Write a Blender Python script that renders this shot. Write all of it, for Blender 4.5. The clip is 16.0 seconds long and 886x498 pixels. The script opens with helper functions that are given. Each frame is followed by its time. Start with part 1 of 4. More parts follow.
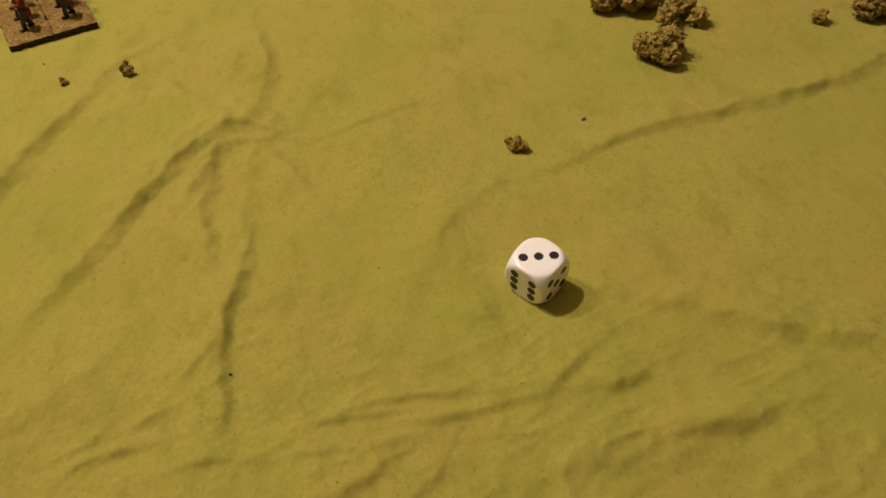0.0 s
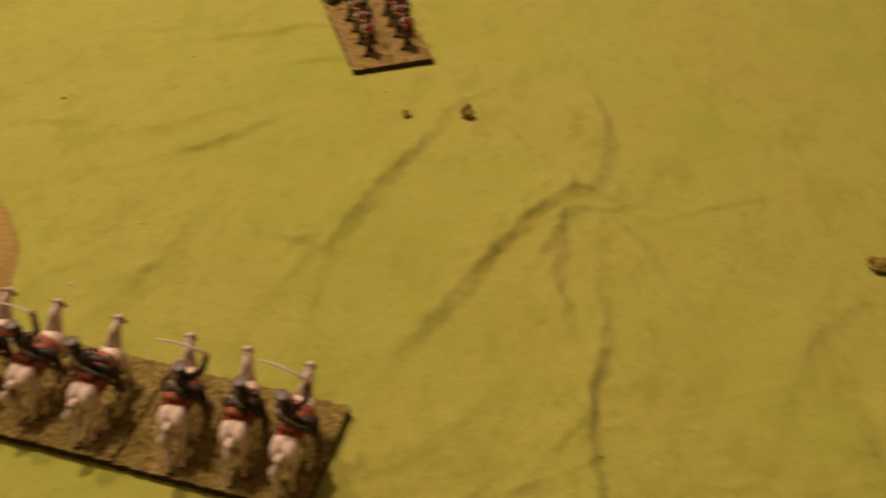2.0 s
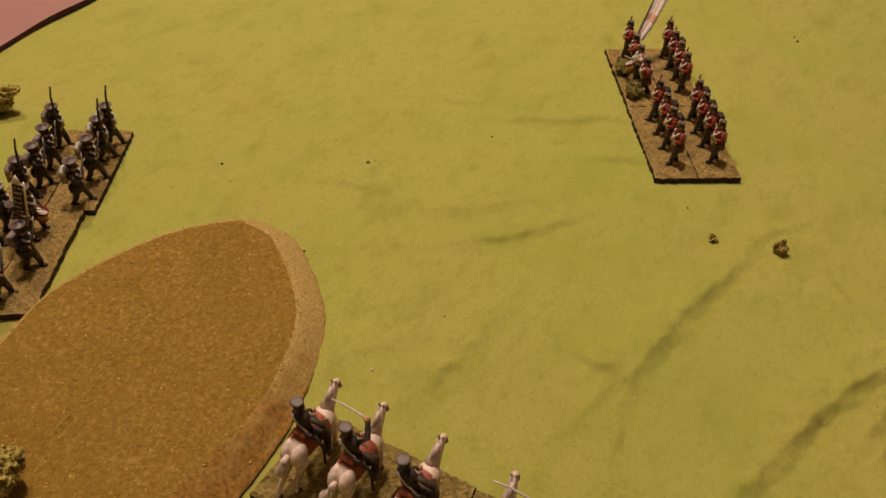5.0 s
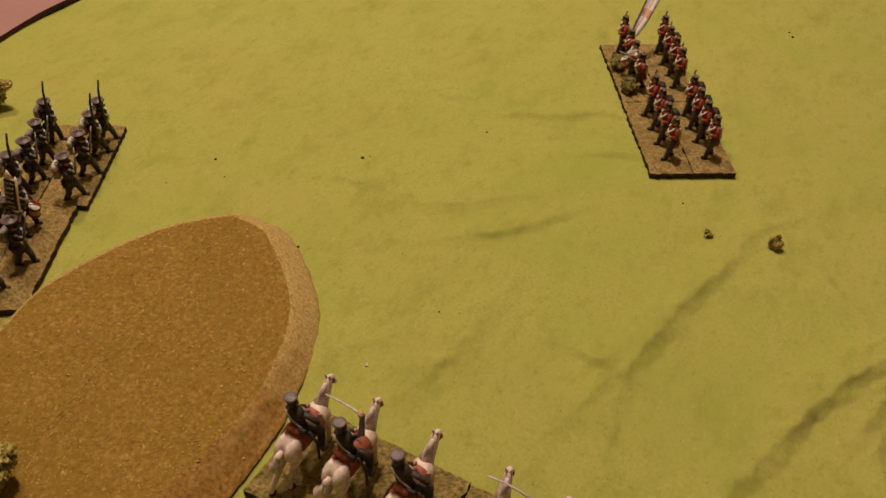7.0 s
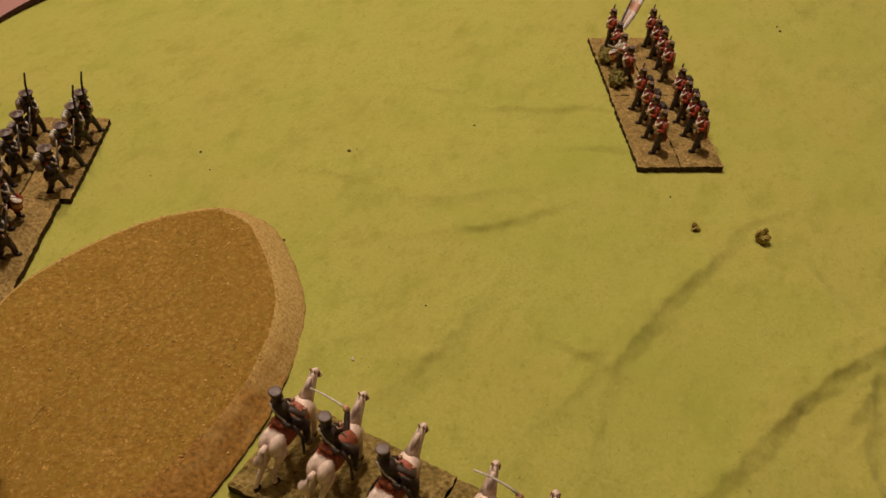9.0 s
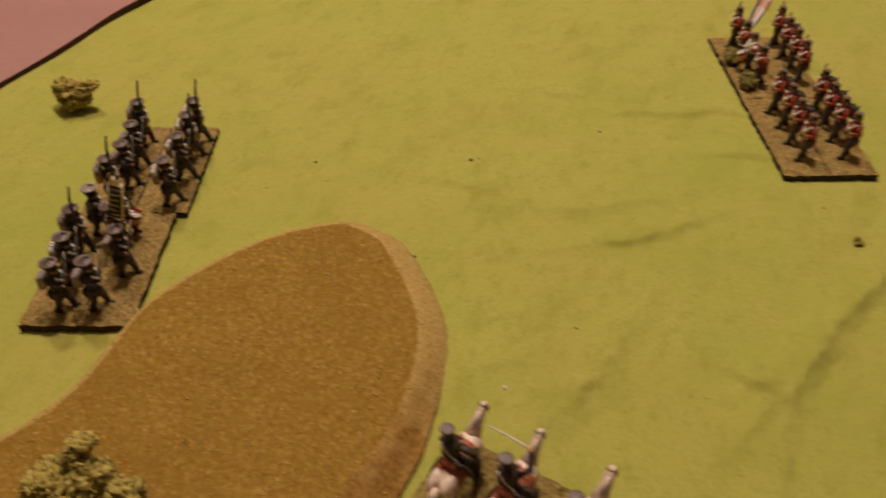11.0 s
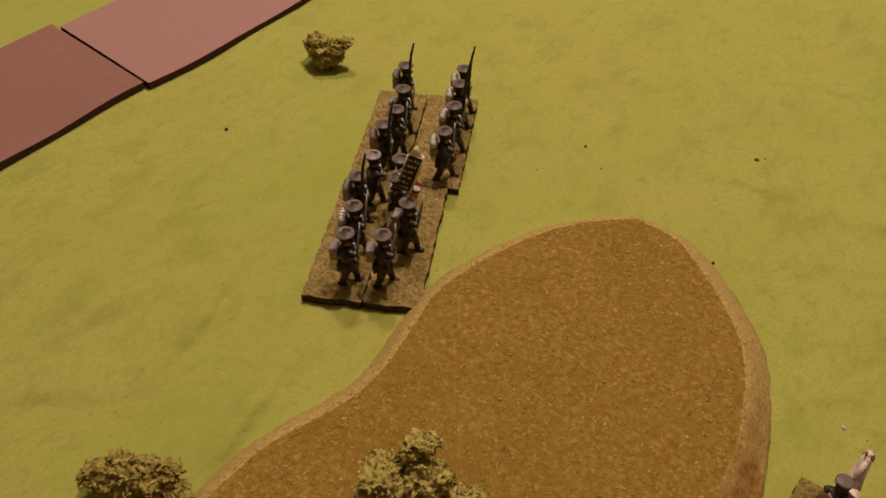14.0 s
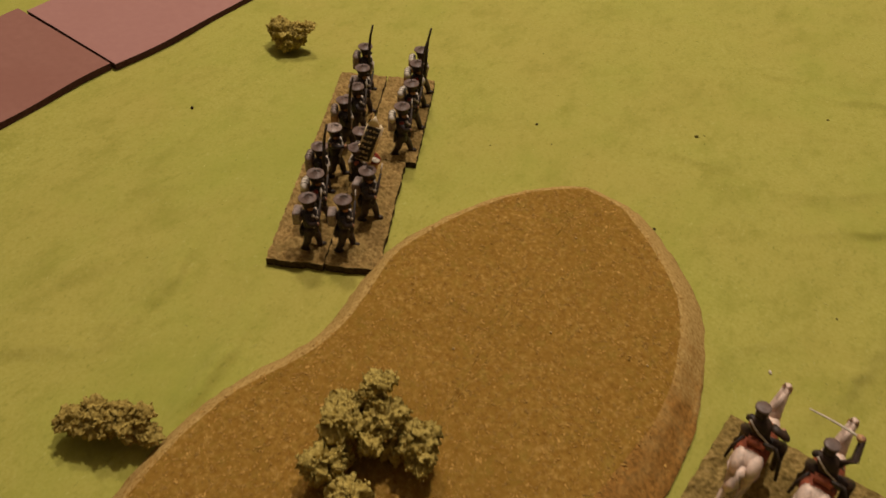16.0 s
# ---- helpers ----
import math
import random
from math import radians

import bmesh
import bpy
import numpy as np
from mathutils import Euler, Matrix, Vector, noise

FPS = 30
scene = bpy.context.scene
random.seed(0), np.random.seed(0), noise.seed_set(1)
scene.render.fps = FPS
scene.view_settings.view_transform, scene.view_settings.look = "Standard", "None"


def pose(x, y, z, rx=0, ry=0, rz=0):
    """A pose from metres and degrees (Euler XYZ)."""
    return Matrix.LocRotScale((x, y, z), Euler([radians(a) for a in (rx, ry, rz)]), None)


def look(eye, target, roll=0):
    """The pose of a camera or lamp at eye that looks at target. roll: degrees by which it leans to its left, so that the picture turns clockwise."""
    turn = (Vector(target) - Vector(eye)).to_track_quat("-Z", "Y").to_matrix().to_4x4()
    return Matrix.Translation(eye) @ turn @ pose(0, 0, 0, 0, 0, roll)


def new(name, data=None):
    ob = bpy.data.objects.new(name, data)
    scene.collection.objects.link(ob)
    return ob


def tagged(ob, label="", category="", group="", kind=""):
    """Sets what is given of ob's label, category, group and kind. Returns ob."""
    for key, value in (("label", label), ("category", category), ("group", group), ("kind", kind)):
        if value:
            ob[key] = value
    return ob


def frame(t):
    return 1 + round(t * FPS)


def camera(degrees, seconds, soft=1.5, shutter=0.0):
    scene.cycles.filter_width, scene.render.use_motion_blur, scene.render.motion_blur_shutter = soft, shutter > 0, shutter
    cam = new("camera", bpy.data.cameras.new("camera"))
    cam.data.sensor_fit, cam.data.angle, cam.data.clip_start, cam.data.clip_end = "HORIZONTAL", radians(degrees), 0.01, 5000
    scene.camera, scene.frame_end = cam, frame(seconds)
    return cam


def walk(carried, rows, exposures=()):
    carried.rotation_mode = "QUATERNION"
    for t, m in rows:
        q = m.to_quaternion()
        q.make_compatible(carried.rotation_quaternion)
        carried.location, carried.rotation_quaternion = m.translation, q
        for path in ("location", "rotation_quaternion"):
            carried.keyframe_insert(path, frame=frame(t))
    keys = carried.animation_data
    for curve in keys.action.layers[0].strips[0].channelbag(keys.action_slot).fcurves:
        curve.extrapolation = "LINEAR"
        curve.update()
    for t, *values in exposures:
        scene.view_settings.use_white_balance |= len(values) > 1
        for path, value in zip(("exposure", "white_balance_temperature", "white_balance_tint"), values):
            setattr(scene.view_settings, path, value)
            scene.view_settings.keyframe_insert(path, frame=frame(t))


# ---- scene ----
# The camera, hand-held low over a gaming table.
cam = camera(55.60, 16.0, soft=1.6, shutter=0.5)
PATH = [
    (0, (-0.02783, -0.00551, 0.14858), (-0.02628, 0.13709, 0.00836), -3.21),
    (0.5, (-0.03422, -0.01121, 0.15165), (-0.03074, 0.13202, 0.01210), -3.21),
    (1, (-0.04589, -0.01422, 0.16116), (-0.04331, 0.13007, 0.02269), -0.93),
    (1.5, (-0.06624, -0.00203, 0.16048), (-0.06881, 0.14390, 0.02374), 2.71),
    (2, (-0.09107, 0.00048, 0.15871), (-0.11687, 0.14544, 0.02336), 0.40),
    (2.5, (-0.11325, 0.00174, 0.16307), (-0.15834, 0.14335, 0.02923), -0.27),
    (3, (-0.13157, 0.00812, 0.16615), (-0.18660, 0.14772, 0.03393), 0.32),
    (3.5, (-0.14149, 0.01160, 0.16595), (-0.20673, 0.14722, 0.03423), 0.08),
    (4, (-0.14059, 0.01079, 0.16823), (-0.20828, 0.14680, 0.03816), -0.09),
    (4.5, (-0.13839, 0.01107, 0.16848), (-0.20397, 0.14779, 0.03806), 0.44),
    (5, (-0.13937, 0.01032, 0.17104), (-0.20122, 0.14855, 0.04041), 1.49),
    (7.5, (-0.13928, 0.01098, 0.16972), (-0.19921, 0.14916, 0.03813), 1.94),
    (8, (-0.14039, 0.01182, 0.16924), (-0.19869, 0.15020, 0.03713), 2.36),
    (8.2, (-0.13845, 0.01117, 0.16914), (-0.19621, 0.14976, 0.03702), 2.45),
    (10.3, (-0.14492, 0.01233, 0.16673), (-0.20347, 0.15093, 0.03497), 2.23),
    (10.5, (-0.14894, 0.01156, 0.16456), (-0.20762, 0.14982, 0.03249), 2.16),
    (11, (-0.17166, 0.01332, 0.15955), (-0.23816, 0.14871, 0.02822), 0.05),
    (11.5, (-0.19678, 0.01077, 0.15705), (-0.26784, 0.14373, 0.02562), -0.23),
    (12, (-0.22440, 0.00757, 0.15660), (-0.29672, 0.13979, 0.02511), 2.01),
    (12.5, (-0.25043, 0.03950, 0.13927), (-0.33191, 0.16717, 0.00865), 0.46),
    (13, (-0.24890, 0.03694, 0.13423), (-0.33056, 0.16082, 0.00012), 0.42),
    (13.5, (-0.22991, 0.01174, 0.14390), (-0.31029, 0.13454, 0.00803), 0.86),
    (14, (-0.22886, 0.00071, 0.15039), (-0.31011, 0.12273, 0.01433), 0.94),
    (14.5, (-0.22598, -0.00262, 0.15232), (-0.30395, 0.12234, 0.01702), 2.40),
    (15, (-0.22374, 0.00349, 0.14781), (-0.30015, 0.13027, 0.01332), 3.00),
    (15.5, (-0.22334, -0.00078, 0.14888), (-0.29985, 0.12553, 0.01400), 2.76),
    (16, (-0.21845, -0.01167, 0.15108), (-0.29312, 0.11577, 0.01624), 2.87),
]
EXPOSURES = [(0.0, 0.15, 7200, 14), (0.9, 0.14, 7650, 16), (1.5, 0.13, 7780, 17), (2.7, 0.11, 7660, 18), (3.7, 0.09, 7110, 17), (5.0, 0.08, 6870, 14), (7.5, 0.08, 6700, 12),
             (10.5, 0.08, 6700, 13), (12.0, 0.03, 6550, 11), (12.7, 0.0, 6500, 10), (16.0, 0.0, 6500, 10)]
walk(cam, [(t, look(eye, target, roll)) for t, eye, target, roll in PATH], EXPOSURES)

# Light: two warm bulbs of a pendant fitting over the table, and the room's dim bounce.
world = bpy.data.worlds.new("room_air")
world.use_nodes = True
world.node_tree.nodes["Background"].inputs[0].default_value = (1.0, 0.86, 0.68, 1)
world.node_tree.nodes["Background"].inputs[1].default_value = 0.004
scene.world = world


def bulb(x, y, z, watts, radius, colour):
    data = bpy.data.lights.new("bulb", "POINT")
    data.energy, data.shadow_soft_size, data.color = watts, radius, colour
    new("bulb", data).location = (x, y, z)


bulb(-0.31, 0.35, 0.72, 12.5, 0.020, (1.0, 0.88, 0.755))
bulb(-0.60, 0.45, 0.78, 11.0, 0.04, (1.0, 0.88, 0.755))

# ---- materials ----
MM = 0.001


def material(name, colour, rough=0.8, metal=0.0, sheen=0.0, spec=0.3):
    m = bpy.data.materials.new(name)
    m.use_nodes = True
    b = m.node_tree.nodes["Principled BSDF"]
    b.inputs["Base Color"].default_value = (*colour, 1)
    b.inputs["Roughness"].default_value = rough
    b.inputs["Metallic"].default_value = metal
    b.inputs["Specular IOR Level"].default_value = spec
    b.inputs["Sheen Weight"].default_value = sheen
    return m


def speckled(name, stops, size, detail=6, rough=0.9, bump=0.0, bump_size=None, big=None, big_amount=0.0, sheen=0.0, spec=0.2, per_object=0.0, per_island=0.0):
    """A surface whose colour runs through stops at the grain size (mm), with broad patches of another tone and a fine relief."""
    m = material(name, stops[0][1], rough, 0.0, sheen, spec)
    t = m.node_tree
    b = t.nodes["Principled BSDF"]
    coords = t.nodes.new("ShaderNodeTexCoord")
    shift = t.nodes.new("ShaderNodeVectorMath")
    shift.operation = "ADD"
    shift.inputs[1].default_value = (3.137, 5.713, 2.391)
    t.links.new(coords.outputs["Object"], shift.inputs[0])
    where = shift
    grain = t.nodes.new("ShaderNodeTexNoise")
    grain.inputs["Scale"].default_value, grain.inputs["Detail"].default_value = 1.0 / (size * MM), detail
    grain.inputs["Roughness"].default_value = 0.62
    t.links.new(where.outputs[0], grain.inputs["Vector"])
    ramp = t.nodes.new("ShaderNodeValToRGB")
    while len(ramp.color_ramp.elements) < len(stops):
        ramp.color_ramp.elements.new(0.5)
    for e, (at, c) in zip(ramp.color_ramp.elements, stops):
        e.position, e.color = at, (*c, 1)
    t.links.new(grain.outputs["Fac"], ramp.inputs["Fac"])
    colour = ramp.outputs["Color"]
    if big:
        patch = t.nodes.new("ShaderNodeTexNoise")
        patch.inputs["Scale"].default_value, patch.inputs["Detail"].default_value = 1.0 / (big[0] * MM), 3
        t.links.new(where.outputs[0], patch.inputs["Vector"])
        reach = t.nodes.new("ShaderNodeMapRange")
        reach.inputs["From Min"].default_value, reach.inputs["From Max"].default_value = 0.38, 0.68
        reach.inputs["To Max"].default_value = big_amount
        t.links.new(patch.outputs["Fac"], reach.inputs["Value"])
        mix = t.nodes.new("ShaderNodeMix")
        mix.data_type, mix.blend_type = "RGBA", "MIX"
        mix.inputs["B"].default_value = (*big[1], 1)
        t.links.new(reach.outputs["Result"], mix.inputs["Factor"])
        t.links.new(colour, mix.inputs["A"])
        colour = mix.outputs["Result"]
    if per_object or per_island:
        src = t.nodes.new("ShaderNodeObjectInfo" if per_object else "ShaderNodeNewGeometry")
        tone = t.nodes.new("ShaderNodeMapRange")
        amount = per_object or per_island
        tone.inputs["To Min"].default_value, tone.inputs["To Max"].default_value = 1 - amount, 1 + amount
        t.links.new(src.outputs["Random" if per_object else "Random Per Island"], tone.inputs["Value"])
        hsv = t.nodes.new("ShaderNodeHueSaturation")
        t.links.new(tone.outputs["Result"], hsv.inputs["Value"])
        t.links.new(colour, hsv.inputs["Color"])
        colour = hsv.outputs["Color"]
    t.links.new(colour, b.inputs["Base Color"])
    if bump:
        relief = t.nodes.new("ShaderNodeTexNoise")
        relief.inputs["Scale"].default_value, relief.inputs["Detail"].default_value = 1.0 / ((bump_size or size) * MM), 5
        relief.inputs["Roughness"].default_value = 0.65
        t.links.new(where.outputs[0], relief.inputs["Vector"])
        bm = t.nodes.new("ShaderNodeBump")
        bm.inputs["Strength"].default_value, bm.inputs["Distance"].default_value = 1.0, bump * MM
        t.links.new(relief.outputs["Fac"], bm.inputs["Height"])
        t.links.new(bm.outputs["Normal"], b.inputs["Normal"])
    return m


CLOTH = speckled("green_felt_cloth", [(0.28, (0.300, 0.275, 0.050)), (0.5, (0.348, 0.314, 0.066)), (0.74, (0.388, 0.350, 0.085))], 0.9, detail=5, rough=0.95, bump=0.10, bump_size=1.3,
                 big=(48, (0.362, 0.296, 0.068)), big_amount=0.55, sheen=0.08, spec=0.04)


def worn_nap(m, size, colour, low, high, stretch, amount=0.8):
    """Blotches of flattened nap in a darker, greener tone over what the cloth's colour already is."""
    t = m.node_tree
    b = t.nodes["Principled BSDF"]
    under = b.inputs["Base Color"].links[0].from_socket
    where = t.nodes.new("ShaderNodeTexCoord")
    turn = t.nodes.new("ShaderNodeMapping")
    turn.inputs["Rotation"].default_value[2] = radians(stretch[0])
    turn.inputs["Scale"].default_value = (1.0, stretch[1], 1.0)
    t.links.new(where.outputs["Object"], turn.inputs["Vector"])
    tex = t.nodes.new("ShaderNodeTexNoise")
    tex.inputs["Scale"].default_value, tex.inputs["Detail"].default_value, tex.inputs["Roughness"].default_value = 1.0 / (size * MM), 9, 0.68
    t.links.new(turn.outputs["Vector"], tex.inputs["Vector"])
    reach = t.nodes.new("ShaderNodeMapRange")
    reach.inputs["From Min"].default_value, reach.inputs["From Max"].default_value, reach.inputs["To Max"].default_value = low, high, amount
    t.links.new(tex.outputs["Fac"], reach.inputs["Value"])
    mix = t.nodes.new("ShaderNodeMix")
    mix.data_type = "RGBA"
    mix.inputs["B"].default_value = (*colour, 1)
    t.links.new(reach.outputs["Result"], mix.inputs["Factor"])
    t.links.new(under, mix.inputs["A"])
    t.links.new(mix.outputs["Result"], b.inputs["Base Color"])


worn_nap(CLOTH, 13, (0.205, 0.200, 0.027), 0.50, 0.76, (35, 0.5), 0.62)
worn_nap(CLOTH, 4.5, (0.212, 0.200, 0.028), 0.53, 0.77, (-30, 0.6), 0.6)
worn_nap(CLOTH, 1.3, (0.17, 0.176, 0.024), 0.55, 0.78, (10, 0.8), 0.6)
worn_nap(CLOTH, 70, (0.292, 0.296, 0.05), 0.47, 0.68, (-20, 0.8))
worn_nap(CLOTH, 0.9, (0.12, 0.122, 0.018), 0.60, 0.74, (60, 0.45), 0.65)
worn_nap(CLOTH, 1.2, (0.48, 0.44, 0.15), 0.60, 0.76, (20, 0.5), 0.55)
BEVEL = speckled("pale_edge_flock", [(0.28, (0.235, 0.13, 0.033)), (0.5, (0.41, 0.258, 0.082)), (0.72, (0.55, 0.375, 0.14))], 0.8, rough=0.95, bump=0.2, bump_size=0.6, spec=0.05)
FLOCK = speckled("brown_turf_flock", [(0.26, (0.155, 0.068, 0.012)), (0.42, (0.235, 0.118, 0.02)), (0.55, (0.275, 0.150, 0.028)), (0.76, (0.45, 0.270, 0.078))], 1.3, rough=0.95, bump=0.1, bump_size=0.7,
                 big=(22, (0.205, 0.108, 0.016)), big_amount=0.5, spec=0.05)
worn_nap(FLOCK, 3.0, (0.215, 0.148, 0.024), 0.50, 0.72, (20, 0.7), 0.55)
worn_nap(FLOCK, 1.1, (0.13, 0.048, 0.010), 0.60, 0.74, (50, 0.8), 0.7)


def browned_edge(m, direction, low, high, colour):
    """The pale edge turns to a browner tone along a direction, raggedly."""
    t = m.node_tree
    b = t.nodes["Principled BSDF"]
    under = b.inputs["Base Color"].links[0].from_socket
    where = t.nodes.new("ShaderNodeTexCoord")
    along = t.nodes.new("ShaderNodeVectorMath")
    along.operation = "DOT_PRODUCT"
    along.inputs[1].default_value = direction
    t.links.new(where.outputs["Object"], along.inputs[0])
    tex = t.nodes.new("ShaderNodeTexNoise")
    tex.inputs["Scale"].default_value, tex.inputs["Detail"].default_value = 1.0 / (6 * MM), 8
    t.links.new(where.outputs["Object"], tex.inputs["Vector"])
    total = t.nodes.new("ShaderNodeMath")
    total.operation = "MULTIPLY_ADD"
    total.inputs[1].default_value = 90 * MM
    t.links.new(tex.outputs["Fac"], total.inputs[0])
    t.links.new(along.outputs["Value"], total.inputs[2])
    reach = t.nodes.new("ShaderNodeMapRange")
    reach.inputs["From Min"].default_value, reach.inputs["From Max"].default_value = (low + 45) * MM, (high + 45) * MM
    t.links.new(total.outputs["Value"], reach.inputs["Value"])
    mix = t.nodes.new("ShaderNodeMix")
    mix.data_type = "RGBA"
    grit = t.nodes.new("ShaderNodeTexNoise")
    grit.inputs["Scale"].default_value, grit.inputs["Detail"].default_value = 1.0 / (1.1 * MM), 5
    t.links.new(where.outputs["Object"], grit.inputs["Vector"])
    tones = t.nodes.new("ShaderNodeValToRGB")
    for e, at, k in zip(tones.color_ramp.elements, (0.3, 0.72), (0.6, 1.45)):
        e.position, e.color = at, (*(c * k for c in colour), 1)
    t.links.new(grit.outputs["Fac"], tones.inputs["Fac"])
    t.links.new(tones.outputs["Color"], mix.inputs["A"])
    t.links.new(reach.outputs["Result"], mix.inputs["Factor"])
    t.links.new(under, mix.inputs["B"])
    t.links.new(mix.outputs["Result"], b.inputs["Base Color"])


browned_edge(BEVEL, (-1.2, 1.0, 0.0), -34, 14, (0.285, 0.138, 0.032))
GRAIN = speckled("loose_turf_grain", [(0.3, (0.195, 0.10, 0.019)), (0.7, (0.445, 0.258, 0.07))], 0.8, rough=0.95, spec=0.05, per_island=0.32)
BASE = speckled("sanded_stand_top", [(0.28, (0.125, 0.072, 0.024)), (0.5, (0.315, 0.195, 0.066)), (0.72, (0.48, 0.325, 0.124))], 1.0, rough=0.95, bump=0.45, bump_size=0.6,
                big=(6, (0.17, 0.115, 0.034)), big_amount=0.6, spec=0.05)
BASE_DARK = speckled("dark_turf_stand_top", [(0.28, (0.085, 0.055, 0.016)), (0.5, (0.285, 0.19, 0.058)), (0.72, (0.46, 0.32, 0.118))], 1.2, rough=0.95, bump=0.6, bump_size=0.7,
                     big=(6, (0.14, 0.098, 0.026)), big_amount=0.5, spec=0.05)
BASE_EDGE = speckled("dark_stand_edge", [(0.3, (0.016, 0.011, 0.006)), (0.7, (0.085, 0.056, 0.026))], 1.3, rough=0.9, bump=0.3, spec=0.1)
FOAM = speckled("clump_foliage_foam", [(0.28, (0.20, 0.138, 0.028)), (0.5, (0.45, 0.33, 0.085)), (0.74, (0.65, 0.50, 0.158))], 1.0, rough=0.95, bump=0.3, bump_size=0.5, spec=0.04, per_island=0.22)
FOAM_DARK = speckled("brown_clump_foam", [(0.28, (0.165, 0.108, 0.021)), (0.5, (0.385, 0.275, 0.070)), (0.74, (0.56, 0.418, 0.128))], 1.0, rough=0.95, bump=0.3, bump_size=0.5, spec=0.04, per_island=0.22)
ROAD_FAR = speckled("pink_felt", [(0.3, (0.32, 0.158, 0.135)), (0.7, (0.35, 0.176, 0.15))], 3.0, rough=0.9, bump=0.06, bump_size=0.5, big=(30, (0.31, 0.148, 0.124)), big_amount=0.4, spec=0.1)
# the near strip's pink, darker and redder than the far strip's
ROAD_NEAR = speckled("darker_pink_felt", [(0.3, (0.24, 0.108, 0.082)), (0.7, (0.265, 0.124, 0.094))], 3.0, rough=0.9, bump=0.06, bump_size=0.5, big=(30, (0.235, 0.10, 0.075)), big_amount=0.4, spec=0.1)
ROAD_EDGE = speckled("dark_felt_edge", [(0.3, (0.045, 0.020, 0.014)), (0.7, (0.09, 0.04, 0.03))], 1.0, rough=0.95, bump=0.2, spec=0.05)
DIE_WHITE = material("white_plastic", (0.96, 0.93, 0.94), 0.28, spec=0.5)
PIP = material("black_pip_paint", (0.012, 0.009, 0.009), 0.35, spec=0.5)


def paint(name, colour, rough=0.55, vary=0.35, size=1.2):
    dark = tuple(c * (1 - vary) for c in colour)
    light = tuple(min(1.0, c * (1 + vary)) for c in colour)
    return speckled(name, [(0.32, dark), (0.5, colour), (0.7, light)], size, detail=3, rough=rough, bump=0.12, bump_size=0.5, spec=0.3)


BLUE = paint("dark_blue_paint", (0.028, 0.018, 0.016), 0.5, 0.4)
SHAKO = paint("slate_grey_paint", (0.14, 0.092, 0.074), 0.36, 0.25)
SHAKO_SIDE = paint("black_paint", (0.030, 0.017, 0.010), 0.5, 0.5)
RED = paint("scarlet_paint", (0.215, 0.026, 0.011), 0.45, 0.65, 1.8)
CRIMSON = paint("brick_red_paint", (0.32, 0.082, 0.040))
# white breeches coloured near black, with the shade round the legs painted in
LEGS = paint("shaded_breeches_paint", (0.045, 0.029, 0.022), 0.55, 0.85, 2.2)
INK = paint("dull_gilt_paint", (0.66, 0.50, 0.28), 0.5)
WHITE = paint("off_white_paint", (0.62, 0.53, 0.42), 0.5, 0.25)
CREAM = paint("cream_white_paint", (0.72, 0.53, 0.42), 0.5, 0.28, 2.2)
GREYPACK = paint("grey_hide_paint", (0.26, 0.19, 0.155), 0.34, 0.45)
TAN = paint("tan_pack_paint", (0.40, 0.22, 0.11), 0.5, 0.3)
TROUSER = paint("grey_trouser_paint", (0.058, 0.044, 0.036), 0.5, 0.5)
FLECK = paint("pale_straw", (0.60, 0.43, 0.19), 0.95, 0.2)
SKIN = paint("flesh_paint", (0.34, 0.165, 0.09))
WOOD = paint("dark_brown_paint", (0.035, 0.022, 0.014))
STEEL = paint("pale_metal_paint", (0.50, 0.42, 0.33), 0.35, 0.2)
COAT = paint("dark_brown_coat_paint", (0.044, 0.024, 0.015), 0.5, 0.5)
BUFF = paint("buff_belt_paint", (0.46, 0.37, 0.28), 0.5, 0.3)
GILT = paint("bright_gilt_paint", (0.86, 0.68, 0.44), 0.4, 0.2)
FLAGWHITE = paint("flag_white_paint", (0.90, 0.80, 0.74), 0.6, 0.1)
BRONZE = paint("gold_paint", (0.48, 0.27, 0.12), 0.4)
PINK = paint("faded_red_paint", (0.74, 0.40, 0.28), 0.55, 0.2)
BLACK = paint("flag_black_paint", (0.030, 0.024, 0.018))
FLAGBLUE = paint("flag_blue_paint", (0.60, 0.49, 0.50), 0.55, 0.2)
TUFT = speckled("dark_clump_foliage", [(0.28, (0.08, 0.062, 0.016)), (0.5, (0.22, 0.172, 0.05)), (0.74, (0.38, 0.30, 0.10))], 1.2, rough=0.95, bump=0.3, bump_size=0.5, spec=0.04, per_island=0.25)
LINT_PALE = paint("pale_green_lint", (0.48, 0.45, 0.15), 0.95, 0.25)
LINT_DARK = paint("dark_green_lint", (0.11, 0.115, 0.02), 0.95, 0.3)
SCATTER = speckled("tuft_green", [(0.3, (0.08, 0.07, 0.015)), (0.7, (0.20, 0.17, 0.05))], 0.8, rough=0.95, spec=0.05)
WALL = speckled("buff_wall_paint", [(0.3, (0.50, 0.42, 0.32)), (0.7, (0.54, 0.45, 0.35))], 40, rough=0.9)
CEIL = speckled("white_ceiling_paint", [(0.3, (0.78, 0.73, 0.66)), (0.7, (0.82, 0.77, 0.70))], 40, rough=0.9)
CARPET = speckled("brown_carpet", [(0.3, (0.10, 0.07, 0.045)), (0.7, (0.16, 0.115, 0.08))], 6, rough=0.95, bump=1.0)
TABLE = speckled("varnished_table_wood", [(0.3, (0.12, 0.06, 0.028)), (0.7, (0.22, 0.12, 0.06))], 25, rough=0.45)


